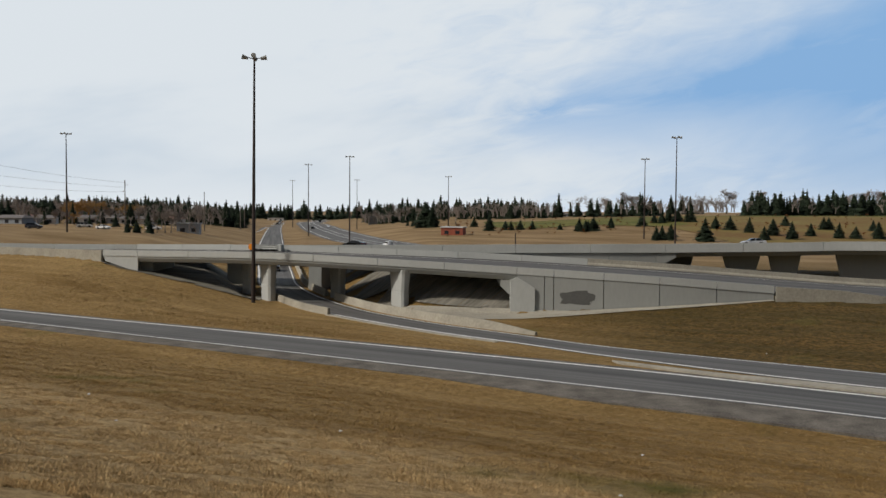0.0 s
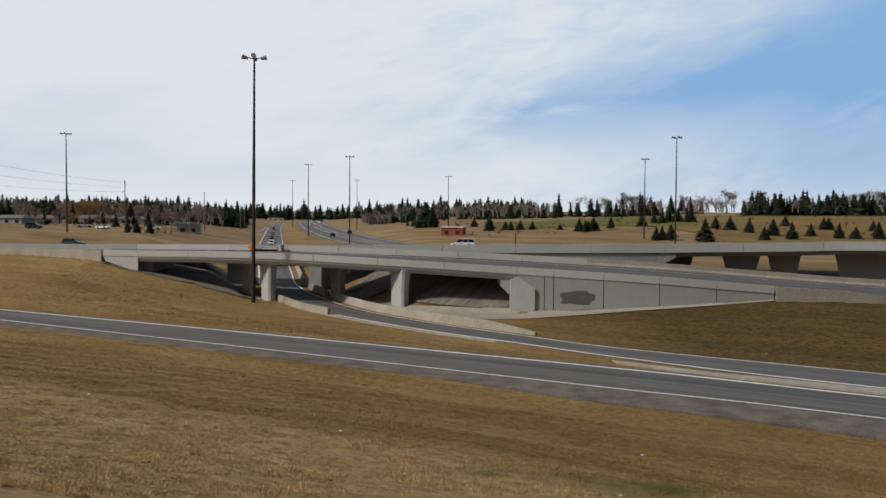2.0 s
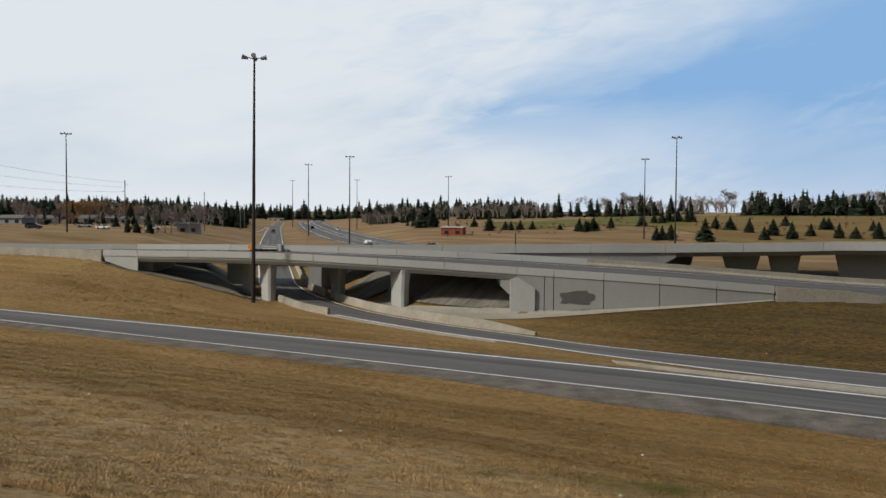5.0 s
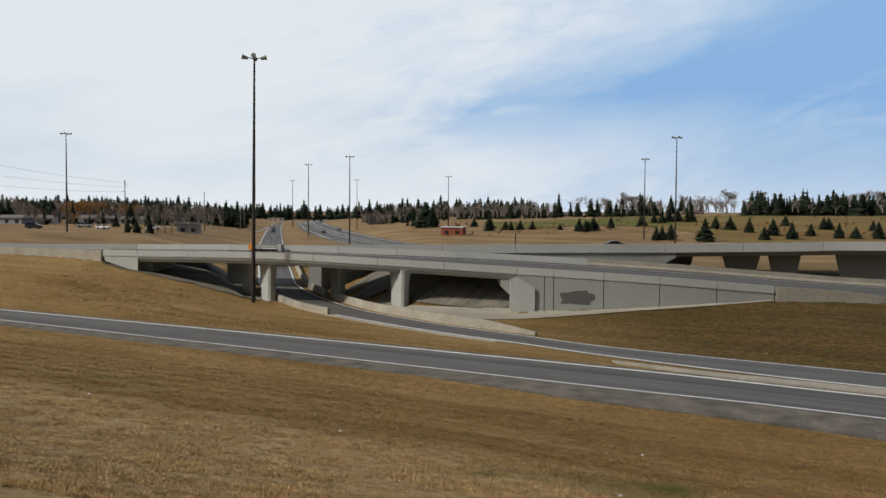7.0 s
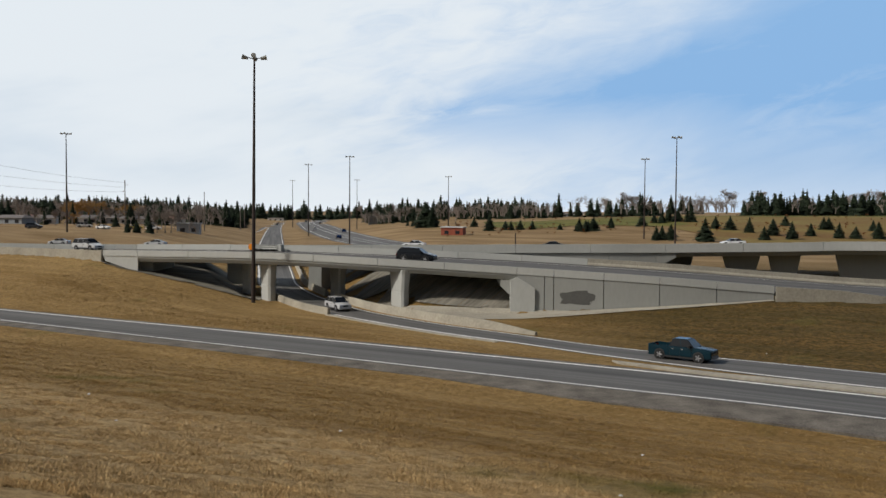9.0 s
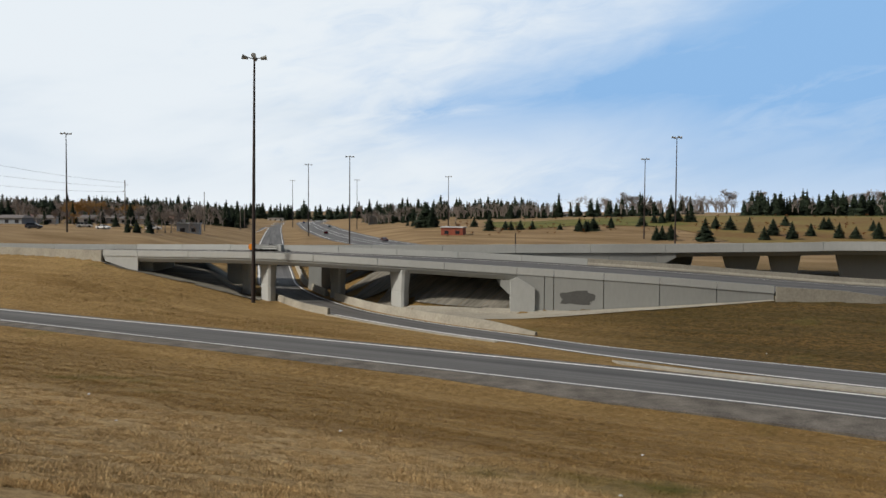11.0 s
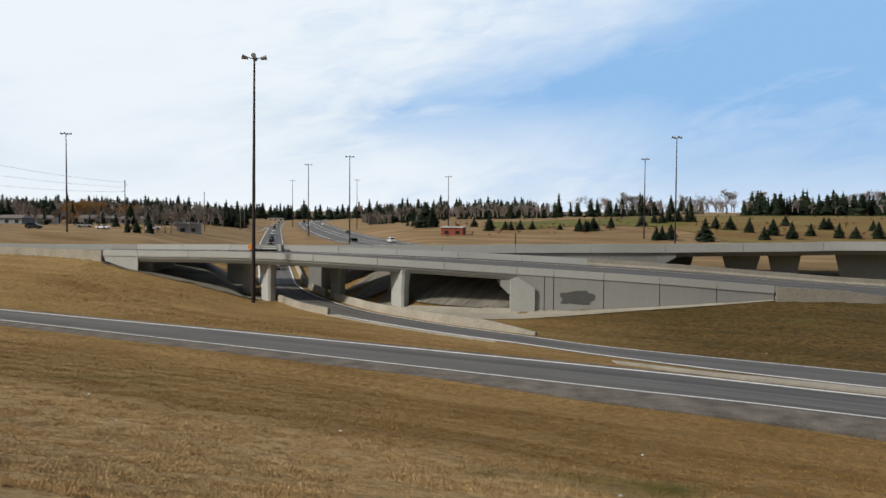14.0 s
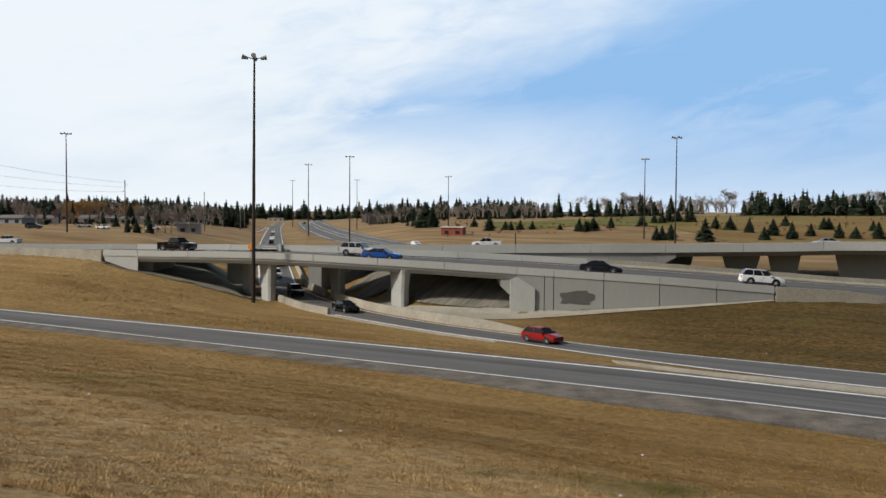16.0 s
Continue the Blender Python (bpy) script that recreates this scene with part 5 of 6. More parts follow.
            part("toolbox", box(-2.6, -bw + 0.2, belt - 0.2, -1.1, bw - 0.2, belt + 0.35, 0.03), WOOD, car)
        if load == "planks":
            part("planks", box(-h2 - 0.2, -bw + 0.15, belt + 0.02, -1.0, bw - 0.15, belt + 0.25, 0.02), WOOD, car)
    elif sort == "cargo_van":
        for k, (c, x0, x1) in enumerate((("navy", -1.4, -0.2), ("orange", -0.1, 0.7))):
            for sgn in (-1, 1):
                part("side_bar", box(x0, sgn * w * 0.83 - 0.06, 1.65, x1, sgn * w * 0.83 + 0.05 * sgn + 0.02, 2.0), PAINTS[c], car, "plain coloured bar on the side")
    return car


def school_bus():
    bus = tagged(new("school_bus"), "yellow-orange school bus with black side stripes", "bus")
    coat = paint("bus_yellow", (0.75, 0.33, 0.02), 0.0)
    crisp(part("body", box(-6, -1.2, 0.6, 4.3, 1.2, 3.1, 0.18), coat, bus))
    crisp(part("bonnet", box(4.2, -0.95, 0.6, 6.0, 0.95, 1.75, 0.12), coat, bus))
    for sgn in (-1, 1):
        for k in range(11):
            x = -5.7 + k * 0.86
            part("side_window", box(x, sgn * 1.19 - 0.02, 1.95, x + 0.72, sgn * 1.19 + 0.03, 2.65, 0.01), CARGLASS, bus)
        for z in (1.05, 1.6):
            part("stripe", box(-5.9, sgn * 1.19 - 0.02, z, 4.1, sgn * 1.19 + 0.03, z + 0.07), TRIM, bus)
        for x in (-3.2, 4.6):
            wheel_part(bus, x, sgn * 1.0, 0.5, 0.3)
    part("windscreen", box(4.25, -1.05, 1.9, 4.33, 1.05, 2.75, 0.02), CARGLASS, bus)
    part("bumper", box(5.95, -1.1, 0.45, 6.1, 1.1, 0.75, 0.03), TRIM, bus)
    return bus


def equipment_trailer():
    """A flat trailer that carries a small loader."""
    t = tagged(new("equipment_trailer"), "dark flatbed trailer carrying a small yellow loader", "trailer")
    part("bed", box(-3.4, -1.05, 0.62, 2.6, 1.05, 0.78, 0.02), STEEL_RUST, t)
    part("drawbar", box(2.6, -0.08, 0.55, 4.3, 0.08, 0.7, 0.02), STEEL_RUST, t)
    for y in (-0.9, -0.25, 0.25, 0.9):
        part("ramp_post", box(-3.5, y - 0.04, 0.7, -3.4, y + 0.04, 2.1, 0.01), STEEL_RUST, t)
    for z in (0.95, 1.4, 1.85):
        part("ramp_bar", box(-3.49, -0.9, z, -3.42, 0.9, z + 0.06, 0.01), STEEL_RUST, t)
    for sgn in (-1, 1):
        for x in (-1.2, -0.35):
            wheel_part(t, x, sgn * 1.12, 0.36)
        part("fender", box(-1.7, sgn * 1.0, 0.76, 0.15, sgn * 1.25, 0.86, 0.03), TRIM, t)
    ld = part("loader_body", box(-2.0, -0.75, 1.1, 0.3, 0.75, 1.8, 0.08), PAINTS["charcoal"], t)
    part("loader_cab", box(-1.2, -0.6, 1.75, 0.1, 0.6, 2.75, 0.08), TRIM, t)
    part("loader_arm", box(-1.9, -0.78, 1.7, 0.9, -0.62, 1.95, 0.04), paint("loader_yellow", (0.7, 0.38, 0.03), 0.0), t)
    part("loader_arm", box(-1.9, 0.62, 1.7, 0.9, 0.78, 1.95, 0.04), paint("loader_ochre", (0.7, 0.38, 0.03), 0.0), t)
    part("bucket", box(0.8, -0.9, 0.85, 1.5, 0.9, 1.5, 0.08), TRIM, t)
    for sgn in (-1, 1):
        for x in (-1.5, -0.2):
            bm = bmesh.new()
            tube(bm, (x, sgn * 0.62, 1.18), (x, sgn * 0.95, 1.18), 0.4, 0.4, 16)
            part("loader_wheel", bm, RUBBER, t)
    return t


def crash_cushion():
    """The impact attenuator at the split of the overpass ramp."""
    t = tagged(new("crash_cushion"), "grey ribbed steel crash cushion with an orange nose", "crash cushion")
    ribs = mat("galvanised_steel", (0.24, 0.25, 0.24), 0.6, 0.4, var=0.25, scale=1.2)
    for k in range(4):
        for sgn in (-1, 1):
            rows = []
            for x in (-1.55 + k * 0.98, -0.52 + k * 0.98):
                rows.append([(x, sgn * (0.42 + 0.05 * (j % 2)), 0.22 + 0.13 * j) for j in range(6)] + [(x, sgn * (0.36 + 0.05 * (j % 2)), 0.22 + 0.13 * j) for j in range(5, -1, -1)])
            part("fender_panel", loft(rows), ribs, t)
        part("diaphragm", box(-1.5 + k * 0.98, -0.36, 0.0, -1.42 + k * 0.98, 0.36, 0.86, 0.01), STEEL_RUST, t)
    crisp(part("nose", box(-2.4, -0.42, 0.1, -1.62, 0.42, 0.95, 0.15), PAINTS["orange"], t, "orange nose with a dark chevron"))
    part("chevron", box(-2.42, -0.3, 0.4, -2.36, 0.3, 0.6, 0.01), TRIM, t)
    part("rail", box(-2.3, -0.12, 0.0, 2.4, 0.12, 0.12, 0.02), STEEL_RUST, t)
    part("backup_block", box(2.4, -0.35, 0.0, 3.0, 0.35, 0.95, 0.05), CONCRETE_LIGHT, t)
    return t


# ---- lanes and driving ----
def lane(a, b, f):
    c = a * (1 - f) + b * f
    s = np.r_[0, np.cumsum(np.linalg.norm(np.diff(c, axis=0), axis=1))]
    return s, c


LANES = {"slip": lane(A_UP, A_LO, 0.5), "loop": lane(B_UP, B_LO, 0.5), "ramp_near": lane(C_NEAR, C_FAR, 0.42), "ramp_far": lane(C_NEAR, C_FAR, 0.72),
         "east": lane(D_EAST, D_EAST, 0.5), "west": lane(D_WEST[::-1], D_WEST[::-1], 0.5), "out": lane(E_MID + sE * 6, E_MID + sE * 6, 0.5), "back": lane((E_MID - sE * 6)[::-1], (E_MID - sE * 6)[::-1], 0.5)}
SLOTS = {}
DRIVES = []


def on_lane(name, s):
    ss, c = LANES[name]
    p = np.array([np.interp(s, ss, c[:, k]) for k in range(3)])
    q = np.array([np.interp(s + 1.5, ss, c[:, k]) for k in range(3)]) - np.array([np.interp(s - 1.5, ss, c[:, k]) for k in range(3)])
    head = math.atan2(q[1], q[0])
    climb = math.atan2(q[2], math.hypot(q[0], q[1]))
    return Matrix.Translation((*p[:2], p[2] + 0.01)) @ Matrix.Rotation(head, 4, "Z") @ Matrix.Rotation(-climb, 4, "Y")


def drive(ob, name, t, s, speed, behind=0.0):
    """The thing passes s metres along a lane at t seconds, at a steady speed; it waits out of sight before and after."""
    size = {"loop": 0.86, "slip": 0.93}.get(name, 1.0)
    ob.scale = (size, size, size)
    k = SLOTS.get(name, 0)
    SLOTS[name] = k + 1
    DRIVES.append((ob, name, t, s - behind, speed, 4.0 + 6.4 * k))


def key_drives():
    for ob, name, t, s, v, slot in DRIVES:
        length = LANES[name][0][-1]
        s0, s1 = slot, length - slot
        t0, t1 = t - (s - s0) / v, t + (s1 - s) / v
        times = {0.0, 16.0}
        times |= {q for q in (t0 - 0.1, t0, t1, t1 + 0.1) if 0 < q < 16}
        q = math.ceil(max(t0, 0) * 15) / 15
        while q < min(t1, 16):
            times.add(round(q, 4))
            q += 1 / 15
        last, rows = -1, []
        for q in sorted(times):
            if frame(q) != last:
                last = frame(q)
                rows.append((q, on_lane(name, min(max(s + (q - t) * v, s0), s1))))
        walk(ob, rows)


pk = vehicle("sedan", "white", "white sedan parked near the houses")
pk.matrix_basis = pose(-105.9, 283.0, at(-105.9, 283.0) + 0.01, 0, 0, -25)
pk = vehicle("sedan", "yellow", "yellow sedan parked near the houses")
pk.matrix_basis = pose(-99.2, 293.0, at(-99.2, 293.0) + 0.01, 0, 0, 22)
pk = vehicle("minivan", "white", "white minivan parked near the houses")
pk.matrix_basis = pose(-118.8, 301.0, at(-118.8, 301.0) + 0.01, 0, 0, 19)
pk = vehicle("suv", "white", "white suv parked near the houses")
pk.matrix_basis = pose(-124.6, 499.0, at(-124.6, 499.0) + 0.01, 0, 0, 16)
pk = vehicle("sedan", "silver", "silver sedan parked near the houses")
pk.matrix_basis = pose(-134.4, 555.0, at(-134.4, 555.0) + 0.01, 0, 0, 13)
pk = vehicle("suv", "grey", "grey suv parked near the houses")
pk.matrix_basis = pose(-122.1, 271.0, at(-122.1, 271.0) + 0.01, 0, 0, 10)
pk = vehicle("sedan", "white", "white sedan parked near the houses")
pk.matrix_basis = pose(-92.1, 289.0, at(-92.1, 289.0) + 0.01, 0, 0, 7)
pt = crash_cushion()
pt.matrix_basis = pose(-24.67, 125.12, 5.69, 0, 0, -23.5)
drive(vehicle("sedan", "black", "black sedan on the highway bridge", "car"), "west", 0, 490.1, 487)
drive(vehicle("sedan", "silver", "silver grey sedan on the highway bridge", "car"), "west", 0, 410.4, 487)
drive(vehicle("pickup_truck", "black", "glossy black crew-cab pickup truck on the loop ramp", "pickup"), "loop", 0.5, 1356.9, 215)
drive(vehicle("suv", "black", "black sport utility car on the highway bridge", "car"), "east", 0.5, 481.2, 480)
drive(vehicle("pickup_truck", "white", "white pickup truck on the highway bridge", "pickup"), "west", 0.5, 399.2, 487)
drive(vehicle("sedan", "grey", "blue-grey sedan on the highway bridge", "car"), "west", 0.5, 561.0, 487)
drive(vehicle("sedan", "black", "black low sedan on the highway bridge", "car"), "east", 0.5, 403.3, 480)
drive(vehicle("pickup_truck", "white", "white crew-cab pickup truck on the highway bridge", "pickup"), "west", 1.0, 396.0, 487)
drive(vehicle("cargo_van", "white", "tall white delivery van on the highway bridge", "van"), "west", 1.5, 443.2, 487)
drive(vehicle("suv", "grey", "grey estate car on the highway bridge", "car"), "east", 2.0, 364.2, 480)
drive(vehicle("minivan", "white", "white van on the highway bridge", "car"), "west", 2.0, 467.0, 487)
drive(vehicle("sedan", "silver", "silver-beige sedan on the overpass ramp", "car"), "ramp_near", 2.5, 239.3, 320)
drive(vehicle("suv", "silver", "silver-white compact utility car on the overpass ramp", "car"), "ramp_near", 2.5, 280.0, 320)
drive(vehicle("hatchback", "black", "black hatchback on the slip road", "car"), "slip", 2.5, 164.3, 190)
drive(vehicle("suv", "black", "black sport utility car on the loop ramp", "car"), "loop", 2.5, 1293.8, 215)
drive(vehicle("pickup_truck", "silver", "silver pickup truck with matching canopy on the slip road", "pickup", cap='silver'), "slip", 3.0, 104.2, 190)
drive(vehicle("pickup_truck", "white", "white crew-cab pickup truck with black trim on the slip road", "pickup"), "slip", 3.0, 151.9, 190)
drive(vehicle("pickup_truck", "white", "white pickup truck on the loop ramp", "pickup"), "loop", 3.0, 1321.5, 215)
drive(vehicle("suv", "white", "boxy white sport utility car on the loop ramp", "car"), "loop", 3.0, 1342.7, 215)
drive(vehicle("sedan", "silver", "silver-white sedan on the loop ramp", "car"), "loop", 3.0, 1362.3, 215)
drive(vehicle("suv", "black", "black utility car on the loop ramp", "car"), "loop", 3.0, 1294.6, 215)
drive(vehicle("sedan", "charcoal", "dark grey sedan on the loop ramp", "car"), "loop", 3.0, 1280.2, 215)
drive(vehicle("minivan", "silver", "silver minivan on the overpass ramp", "car"), "ramp_far", 3.0, 201.9, 320)
drive(vehicle("pickup_truck", "charcoal", "dark pickup truck on the overpass ramp", "pickup"), "ramp_far", 3.0, 157.7, 320)
drive(vehicle("sedan", "white", "white sedan on the highway bridge", "car"), "west", 3.0, 559.1, 487)
drive(vehicle("sedan", "white", "white sedan on the highway bridge", "car"), "west", 3.0, 539.6, 487)
drive(vehicle("minivan", "white", "white minivan on the highway bridge", "car"), "west", 3.0, 461.3, 487)
drive(vehicle("sedan", "white", "white sedan on the highway bridge", "car"), "east", 3.0, 470.0, 480)
drive(vehicle("sedan", "red", "dark red sedan on the highway bridge", "car"), "east", 3.0, 431.0, 480)
drive(vehicle("hatchback", "blue", "bright blue hatchback on the overpass ramp", "car"), "ramp_far", 3.5, 252.5, 320)
drive(vehicle("suv", "black", "black square utility car on the overpass ramp", "car"), "ramp_far", 3.5, 262.4, 320)
drive(vehicle("pickup_truck", "charcoal", "dark charcoal pickup truck on the overpass ramp", "pickup"), "ramp_far", 3.5, 188.9, 320)
drive(vehicle("sedan", "white", "white sedan on the highway bridge", "car"), "west", 3.5, 544.2, 487)
drive(vehicle("suv", "charcoal", "dark blue-black sport utility car on the loop ramp", "car"), "loop", 3.5, 1351.5, 215)
drive(vehicle("suv", "white", "white crossover car with dark windows on the loop ramp", "car"), "loop", 3.5, 1373.3, 215)
drive(vehicle("suv", "white", "white sport utility car with roof rails on the slip road", "car"), "slip", 4.0, 143.5, 190)
drive(vehicle("suv", "red", "red family wagon with a pale roof on the loop ramp", "car", roof='silver'), "loop", 4.0, 1353.5, 215)
drive(vehicle("suv", "white", "white compact utility car on the loop ramp", "car"), "loop", 4.0, 1324.1, 215)
drive(vehicle("sedan", "black", "black sedan on the loop ramp", "car"), "loop", 4.0, 1309.6, 215)
drive(vehicle("sedan", "yellow", "old pale yellow sedan on the overpass ramp", "car"), "ramp_near", 4.0, 234.8, 320)
drive(vehicle("pickup_truck", "white", "white pickup truck with a white bed canopy on the overpass ramp", "pickup", cap='white'), "ramp_near", 4.0, 283.8, 320)
drive(vehicle("pickup_truck", "grey", "dark grey pickup truck on the overpass ramp", "pickup"), "ramp_far", 4.0, 192.9, 320)
drive(school_bus(), "west", 4.0, 553.3, 487)
drive(vehicle("sedan", "silver", "silver sedan on the highway bridge", "car"), "west", 4.0, 569.1, 487)
drive(vehicle("sedan", "navy", "dark blue sedan on the highway bridge", "car"), "east", 4.0, 442.8, 480)
drive(vehicle("minivan", "white", "white minivan on the highway bridge", "car"), "east", 4.0, 450.7, 480)
drive(vehicle("pickup_truck", "maroon", "dark red pickup truck on the highway bridge", "pickup"), "east", 4.0, 484.1, 480)
drive(vehicle("pickup_truck", "blue", "bright blue pickup truck on the overpass ramp", "pickup"), "ramp_far", 6.5, 201.5, 320)
drive(vehicle("pickup_truck", "black", "black pickup truck on the loop ramp", "pickup"), "loop", 6.5, 1302.8, 215)
drive(vehicle("minivan", "white", "white van on the highway bridge", "car"), "east", 6.5, 352.1, 480)
drive(vehicle("suv", "white", "white crossover car on the highway bridge", "car"), "west", 6.5, 411.8, 487)
drive(vehicle("sedan", "maroon", "dark red sedan on the highway bridge", "car"), "east", 7.0, 479.4, 480)
drive(vehicle("suv", "red", "dark red utility car on the highway bridge", "car"), "west", 7.5, 496.6, 487)
drive(vehicle("cargo_van", "white", "tall white delivery van with coloured side bars on the highway bridge", "van"), "east", 7.5, 494.5, 480)
drive(vehicle("sedan", "white", "white sedan on the highway bridge", "car"), "west", 7.5, 393.6, 487)
drive(vehicle("sedan", "maroon", "dark red sedan on the highway bridge", "car"), "west", 7.5, 531.0, 487)
drive(vehicle("sedan", "black", "black sedan on the highway bridge", "car"), "west", 7.5, 457.5, 487)
drive(vehicle("sedan", "grey", "dark grey sedan on the highway bridge", "car"), "east", 8.0, 386.5, 480)
drive(vehicle("pickup_truck", "black", "black pickup truck with a white tarpaulin load on the slip road", "pickup", load='tarp'), "slip", 8.5, 163.5, 190)
drive(vehicle("pickup_truck", "red", "red pickup truck with a white bed canopy on the overpass ramp", "pickup", cap='white'), "ramp_far", 8.5, 188.0, 320)
drive(vehicle("sedan", "charcoal", "dark green-black sedan on the overpass ramp", "car"), "ramp_near", 8.5, 232.5, 320)
drive(vehicle("pickup_truck", "black", "black pickup truck on the loop ramp", "pickup"), "loop", 8.5, 1299.1, 215)
drive(vehicle("sedan", "red", "red sedan on the highway bridge", "car"), "west", 8.5, 401.5, 487)
drive(vehicle("pickup_truck", "teal", "dark teal crew-cab pickup truck on the loop ramp", "pickup"), "loop", 9.0, 1362.8, 215)
drive(vehicle("suv", "charcoal", "dark grey sport utility car on the overpass ramp", "car"), "ramp_near", 9.0, 232.3, 320)
drive(vehicle("suv", "silver", "silver-white utility car on the loop ramp", "car"), "loop", 9.0, 1317.5, 215)
drive(vehicle("minivan", "silver", "silver-white minivan on the overpass ramp", "car"), "ramp_far", 9.0, 174.4, 320)
drive(vehicle("sedan", "silver", "silver sedan on the highway bridge", "car"), "west", 9.0, 559.9, 487)
drive(vehicle("sedan", "silver", "pale silver sedan on the highway bridge", "car"), "west", 9.0, 536.6, 487)
drive(vehicle("sedan", "white", "white sedan on the highway bridge", "car"), "west", 9.0, 477.0, 487)
drive(vehicle("sedan", "white", "white sedan on the highway bridge", "car"), "west", 9.0, 414.2, 487)
drive(vehicle("sedan", "black", "black sedan on the highway bridge", "car"), "east", 9.0, 467.9, 480)
drive(vehicle("pickup_truck", "white", "white work pickup truck carrying timber on the slip road", "pickup", load='planks'), "slip", 11.5, 118.9, 190)
drive(vehicle("minivan", "grey", "dark grey minivan on the slip road", "car"), "slip", 11.5, 145.3, 190)
drive(vehicle("sedan", "charcoal", "dark grey sedan on the loop ramp", "car"), "loop", 11.5, 1312.7, 215)
drive(vehicle("minivan", "charcoal", "dark van on the highway bridge", "car"), "east", 11.5, 498.0, 480)
drive(vehicle("suv", "maroon", "dark red utility car on the overpass ramp", "car"), "ramp_far", 11.5, 156.2, 320)
drive(vehicle("sedan", "maroon", "dark maroon sedan on the loop ramp", "car"), "loop", 12.0, 1366.5, 215)
drive(vehicle("suv", "black", "black utility car on the highway bridge", "car"), "east", 12.0, 437.0, 480)
drive(vehicle("sedan", "black", "black sedan on the highway bridge", "car"), "east", 12.0, 466.0, 480)
drive(vehicle("sedan", "charcoal", "dark grey sedan on the highway bridge", "car"), "west", 12.0, 391.4, 487)
drive(vehicle("suv", "white", "white utility car on the overpass ramp", "car"), "ramp_far", 12.5, 180.2, 320)
drive(vehicle("pickup_truck", "black", "black pickup truck on the overpass ramp", "pickup"), "ramp_far", 13.0, 163.9, 320)
drive(vehicle("minivan", "silver", "silver minivan on the highway bridge", "car"), "west", 13.0, 526.1, 487)
drive(vehicle("pickup_truck", "grey", "grey pickup truck on the highway bridge", "pickup"), "east", 13.0, 473.0, 480)
drive(vehicle("suv", "white", "white crossover car on the overpass ramp", "car"), "ramp_far", 13.5, 169.4, 320)
drive(vehicle("sedan", "black", "black sedan on the highway bridge", "car"), "east", 13.5, 383.2, 480)
drive(vehicle("pickup_truck", "charcoal", "dark grey pickup truck with black canopy on the slip road", "pickup", cap='black'), "slip", 14.5, 168.3, 190)
drive(vehicle("pickup_truck", "beige", "beige metallic pickup truck on the loop ramp", "pickup"), "loop", 14.5, 1353.5, 215)
drive(vehicle("pickup_truck", "white", "white crew-cab pickup truck on the overpass ramp", "pickup"), "ramp_far", 14.5, 215.1, 320)
drive(vehicle("sedan", "silver", "silver sedan on the highway bridge", "car"), "west", 14.5, 439.9, 487)
drive(vehicle("sedan", "white", "white sedan on the highway bridge", "car"), "west", 14.5, 398.9, 487)
drive(vehicle("hatchback", "black", "black hatchback on the slip road", "car"), "slip", 15.0, 155.0, 190)
drive(vehicle("pickup_truck", "white", "white pickup truck with a tool rack on the loop ramp", "pickup", load='rack'), "loop", 15.0, 1345.0, 215)
drive(vehicle("pickup_truck", "white", "white pickup truck with black dump bed on the loop ramp", "pickup", load='dump'), "loop", 15.0, 1368.8, 215)
drive(equipment_trailer(), "loop", 15.0, 1362.0, 215)
drive(vehicle("suv", "navy", "dark blue utility car on the loop ramp", "car"), "loop", 15.0, 1320.9, 215)
drive(vehicle("suv", "black", "black utility car on the loop ramp", "car"), "loop", 15.0, 1300.8, 215)
drive(vehicle("sedan", "silver", "silver sedan on the loop ramp", "car"), "loop", 15.0, 1281.3, 215)
drive(vehicle("suv", "white", "white sport utility car on the overpass ramp", "car"), "ramp_far", 15.0, 200.9, 320)
drive(vehicle("sedan", "navy", "dark blue sedan on the overpass ramp", "car"), "ramp_far", 15.0, 159.1, 320)
drive(vehicle("sedan", "grey", "grey sedan on the highway bridge", "car"), "west", 15.0, 562.3, 487)
drive(vehicle("sedan", "black", "black sedan on the highway bridge", "car"), "west", 15.0, 464.5, 487)
drive(vehicle("sedan", "black", "black sedan on the slip road", "car"), "slip", 15.5, 116.3, 190)
drive(vehicle("suv", "white", "white utility car on the loop ramp", "car"), "loop", 15.5, 1335.4, 215)
drive(vehicle("sedan", "black", "black coupe-like sedan on the loop ramp", "car"), "loop", 15.5, 1370.5, 215)
drive(vehicle("minivan", "white", "white van on the loop ramp", "car"), "loop", 15.5, 1276.5, 215)
drive(vehicle("pickup_truck", "white", "white pickup truck with black cargo box on the overpass ramp", "pickup", load='box'), "ramp_far", 15.5, 232.0, 320)
drive(vehicle("pickup_truck", "grey", "grey crew-cab pickup truck on the overpass ramp", "pickup"), "ramp_near", 15.5, 279.9, 320)
drive(vehicle("pickup_truck", "black", "black pickup truck on the overpass ramp", "pickup"), "ramp_far", 16.0, 192.6, 320)
drive(vehicle("suv", "silver", "silver-white utility car on the overpass ramp", "car"), "ramp_far", 16.0, 222.1, 320)
drive(vehicle("sedan", "blue", "bright blue sedan on the overpass ramp", "car"), "ramp_near", 16.0, 227.8, 320)
drive(vehicle("sedan", "charcoal", "dark grey sedan on the overpass ramp", "car"), "ramp_near", 16.0, 254.4, 320)
drive(vehicle("suv", "white", "white crossover car on the overpass ramp", "car"), "ramp_near", 16.0, 272.2, 320)
drive(vehicle("hatchback", "red", "red compact hatchback on the loop ramp", "car"), "loop", 16.0, 1349.5, 215)
drive(vehicle("sedan", "black", "black sedan on the loop ramp", "car"), "loop", 16.0, 1319.5, 215)
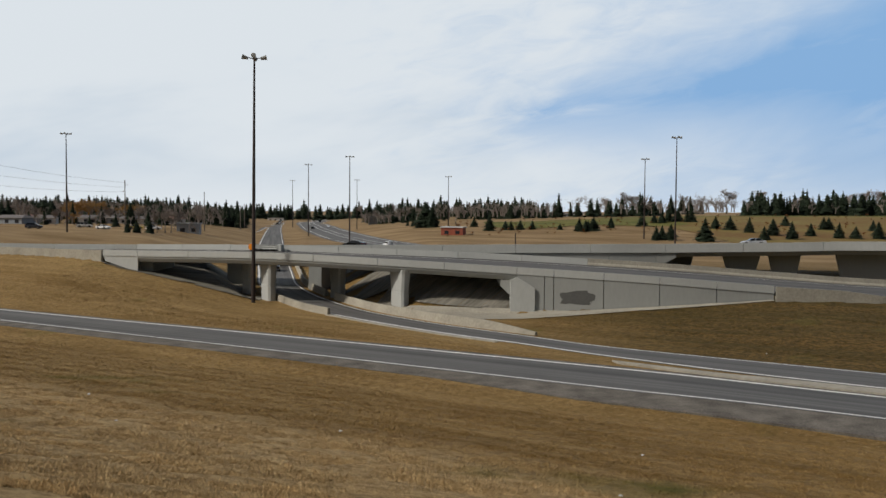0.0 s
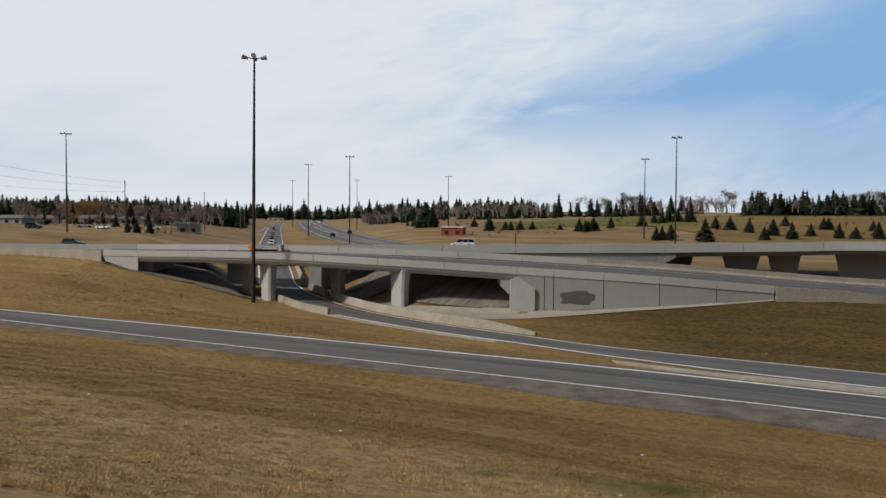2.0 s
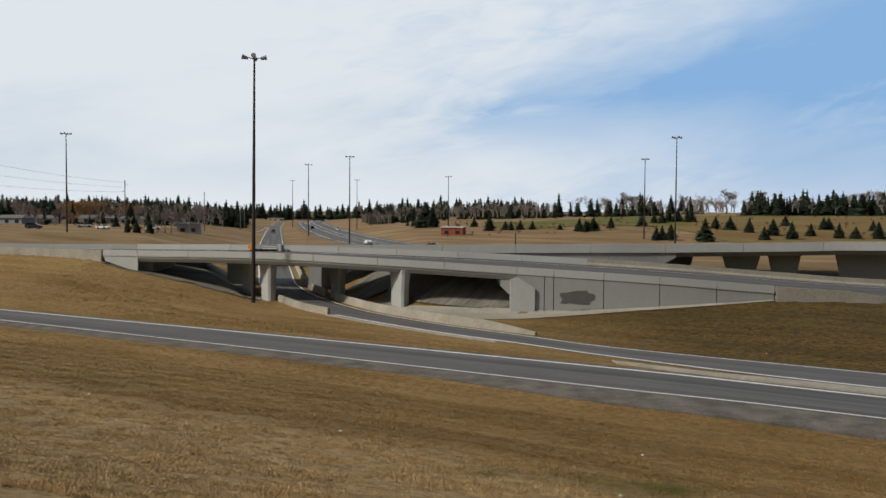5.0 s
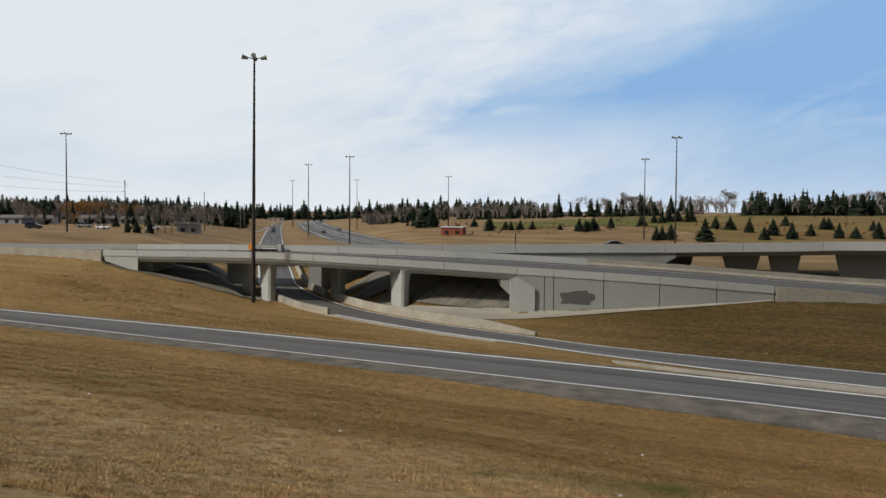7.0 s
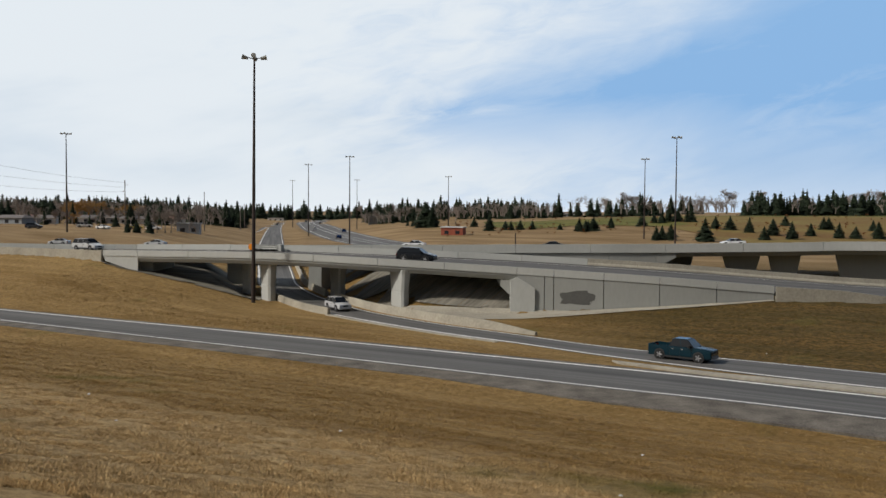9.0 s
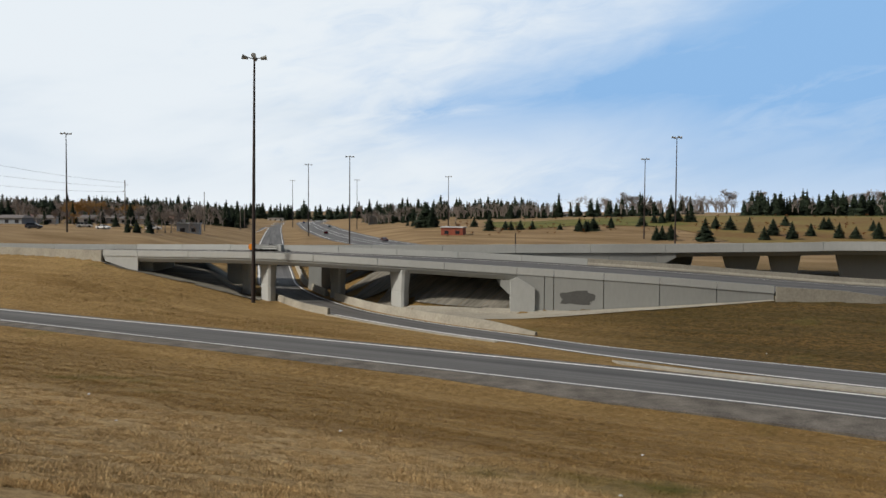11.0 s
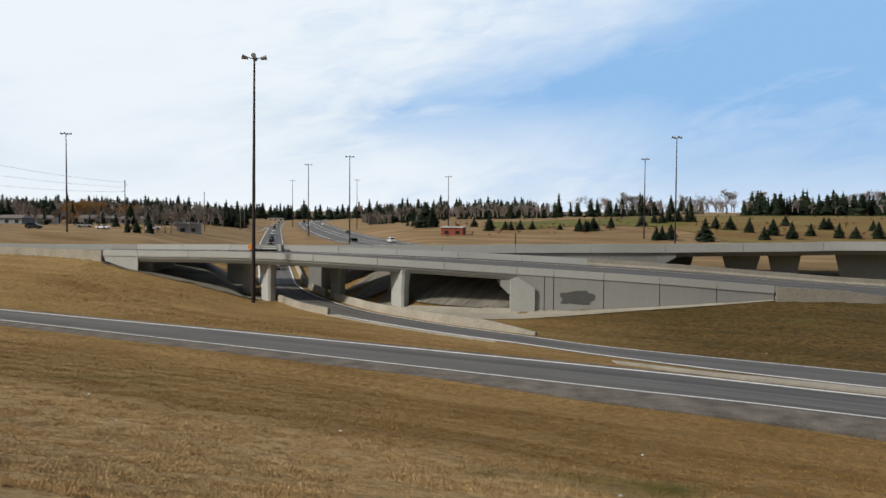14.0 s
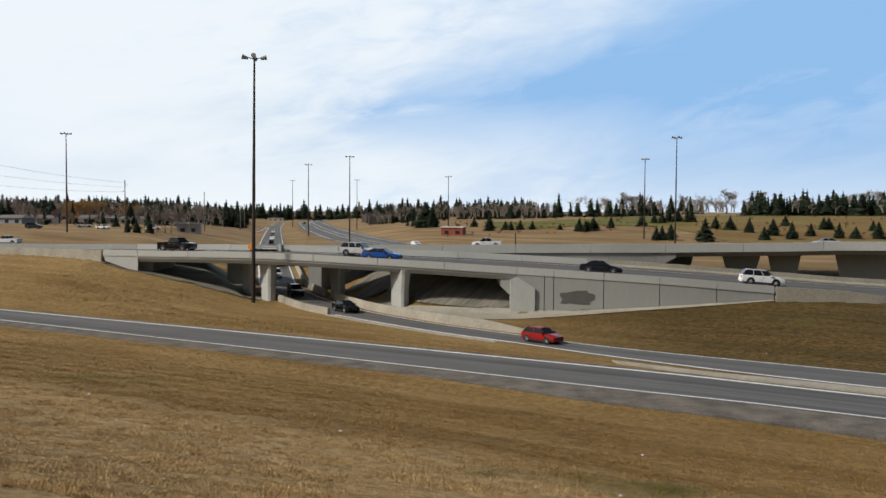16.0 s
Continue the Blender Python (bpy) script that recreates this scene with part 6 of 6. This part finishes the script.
drive(vehicle("suv", "black", "black utility car on the loop ramp", "car"), "loop", 16.0, 1299.1, 215)
drive(vehicle("minivan", "white", "white van on the loop ramp", "car"), "loop", 16.0, 1266.3, 215)
drive(vehicle("pickup_truck", "white", "white pickup truck on the highway bridge", "pickup"), "west", 16.0, 462.1, 487)
drive(vehicle("sedan", "silver", "silver-white sedan on the highway bridge", "car"), "west", 16.0, 397.1, 487)
drive(vehicle("pickup_truck", "white", "white pickup truck on the highway bridge", "pickup"), "west", 16.0, 572.7, 487)


def far_car(colour, tall, label):
    """A car that is never seen from near: body, windows and wheels."""
    car = tagged(new("car"), label, "car")
    L, W, H = (4.8, 1.84, 1.46) if tall == 0 else (4.8, 1.92, 1.8)
    prof = [(-L / 2, 0.35), (-L / 2, 0.95 + 0.1 * tall), (-L / 2 + 0.5, 1.0 + 0.12 * tall), (-L / 2 + 1.0 - 0.7 * tall, H), (0.35, H), (1.15, 1.0 + 0.1 * tall), (L / 2 - 0.2, 0.85 + 0.1 * tall), (L / 2, 0.6), (L / 2, 0.35)]
    rows = [[(x, s * W / 2 * (1 if z < 1.1 else 0.8), z) for x, z in prof] for s in (-1, 1)]
    crisp(part("body", loft(rows), PAINTS[colour], car))
    zt, x0 = H - 0.12, -L / 2 + 1.05 - 0.6 * tall
    part("side_window", loft([[(x0, s * W * 0.42, 1.14), (0.85, s * W * 0.42, 1.14), (0.3, s * W * 0.405, zt), (x0 + 0.15, s * W * 0.405, zt)] for s in (-1, 1)]), CARGLASS, car)
    part("windscreen", loft([[(1.12, s * W * 0.36, 1.08), (1.2, s * W * 0.36, 1.06), (0.46, s * W * 0.35, zt + 0.03), (0.38, s * W * 0.35, zt + 0.03)] for s in (-1, 1)]), CARGLASS, car)
    for x in (-1.4, 1.4):
        for s in (-1, 1):
            wheel_part(car, x, s * (W / 2 - 0.1), 0.34)
    return car


FAR_PAINT = (("white", "white"), ("black", "black"), ("silver", "silver"), ("charcoal", "dark grey"), ("white", "white"), ("grey", "grey"), ("maroon", "dark red"), ("black", "black"), ("white", "white"), ("navy", "dark blue"))
rnd = random.Random(31)
for way, lead in (("out", 330), ("back", 1180)):
    for k in range(13):
        key, word = FAR_PAINT[(k * 7 + (3 if way == "out" else 0)) % 10]
        tall = k % 3 == 1
        drive(far_car(key, 1 if tall else 0, word + (" utility car" if tall else " sedan") + " far off on the curving highway"), way, 1.22 * k + 0.3 + rnd.uniform(-0.4, 0.4), lead, 190)
for k, (s, key, word, tall) in enumerate(((1236, "white", "white", 1), (1204, "charcoal", "dark grey", 0), (1165, "silver", "silver", 0), (1122, "black", "black", 1), (1078, "white", "white", 0), (1030, "maroon", "dark red", 0), (975, "white", "white", 1))):
    drive(far_car(key, tall, word + " car in a line coming down the loop ramp"), "loop", 16.0, s, 215)


def motions():
    walk(SKY, [(0.0, pose(0, 0, 0, 0, 0, 0)), (16.0, pose(0, 0, 0, 0, 0, 10.5))])
    key_drives()


motions()
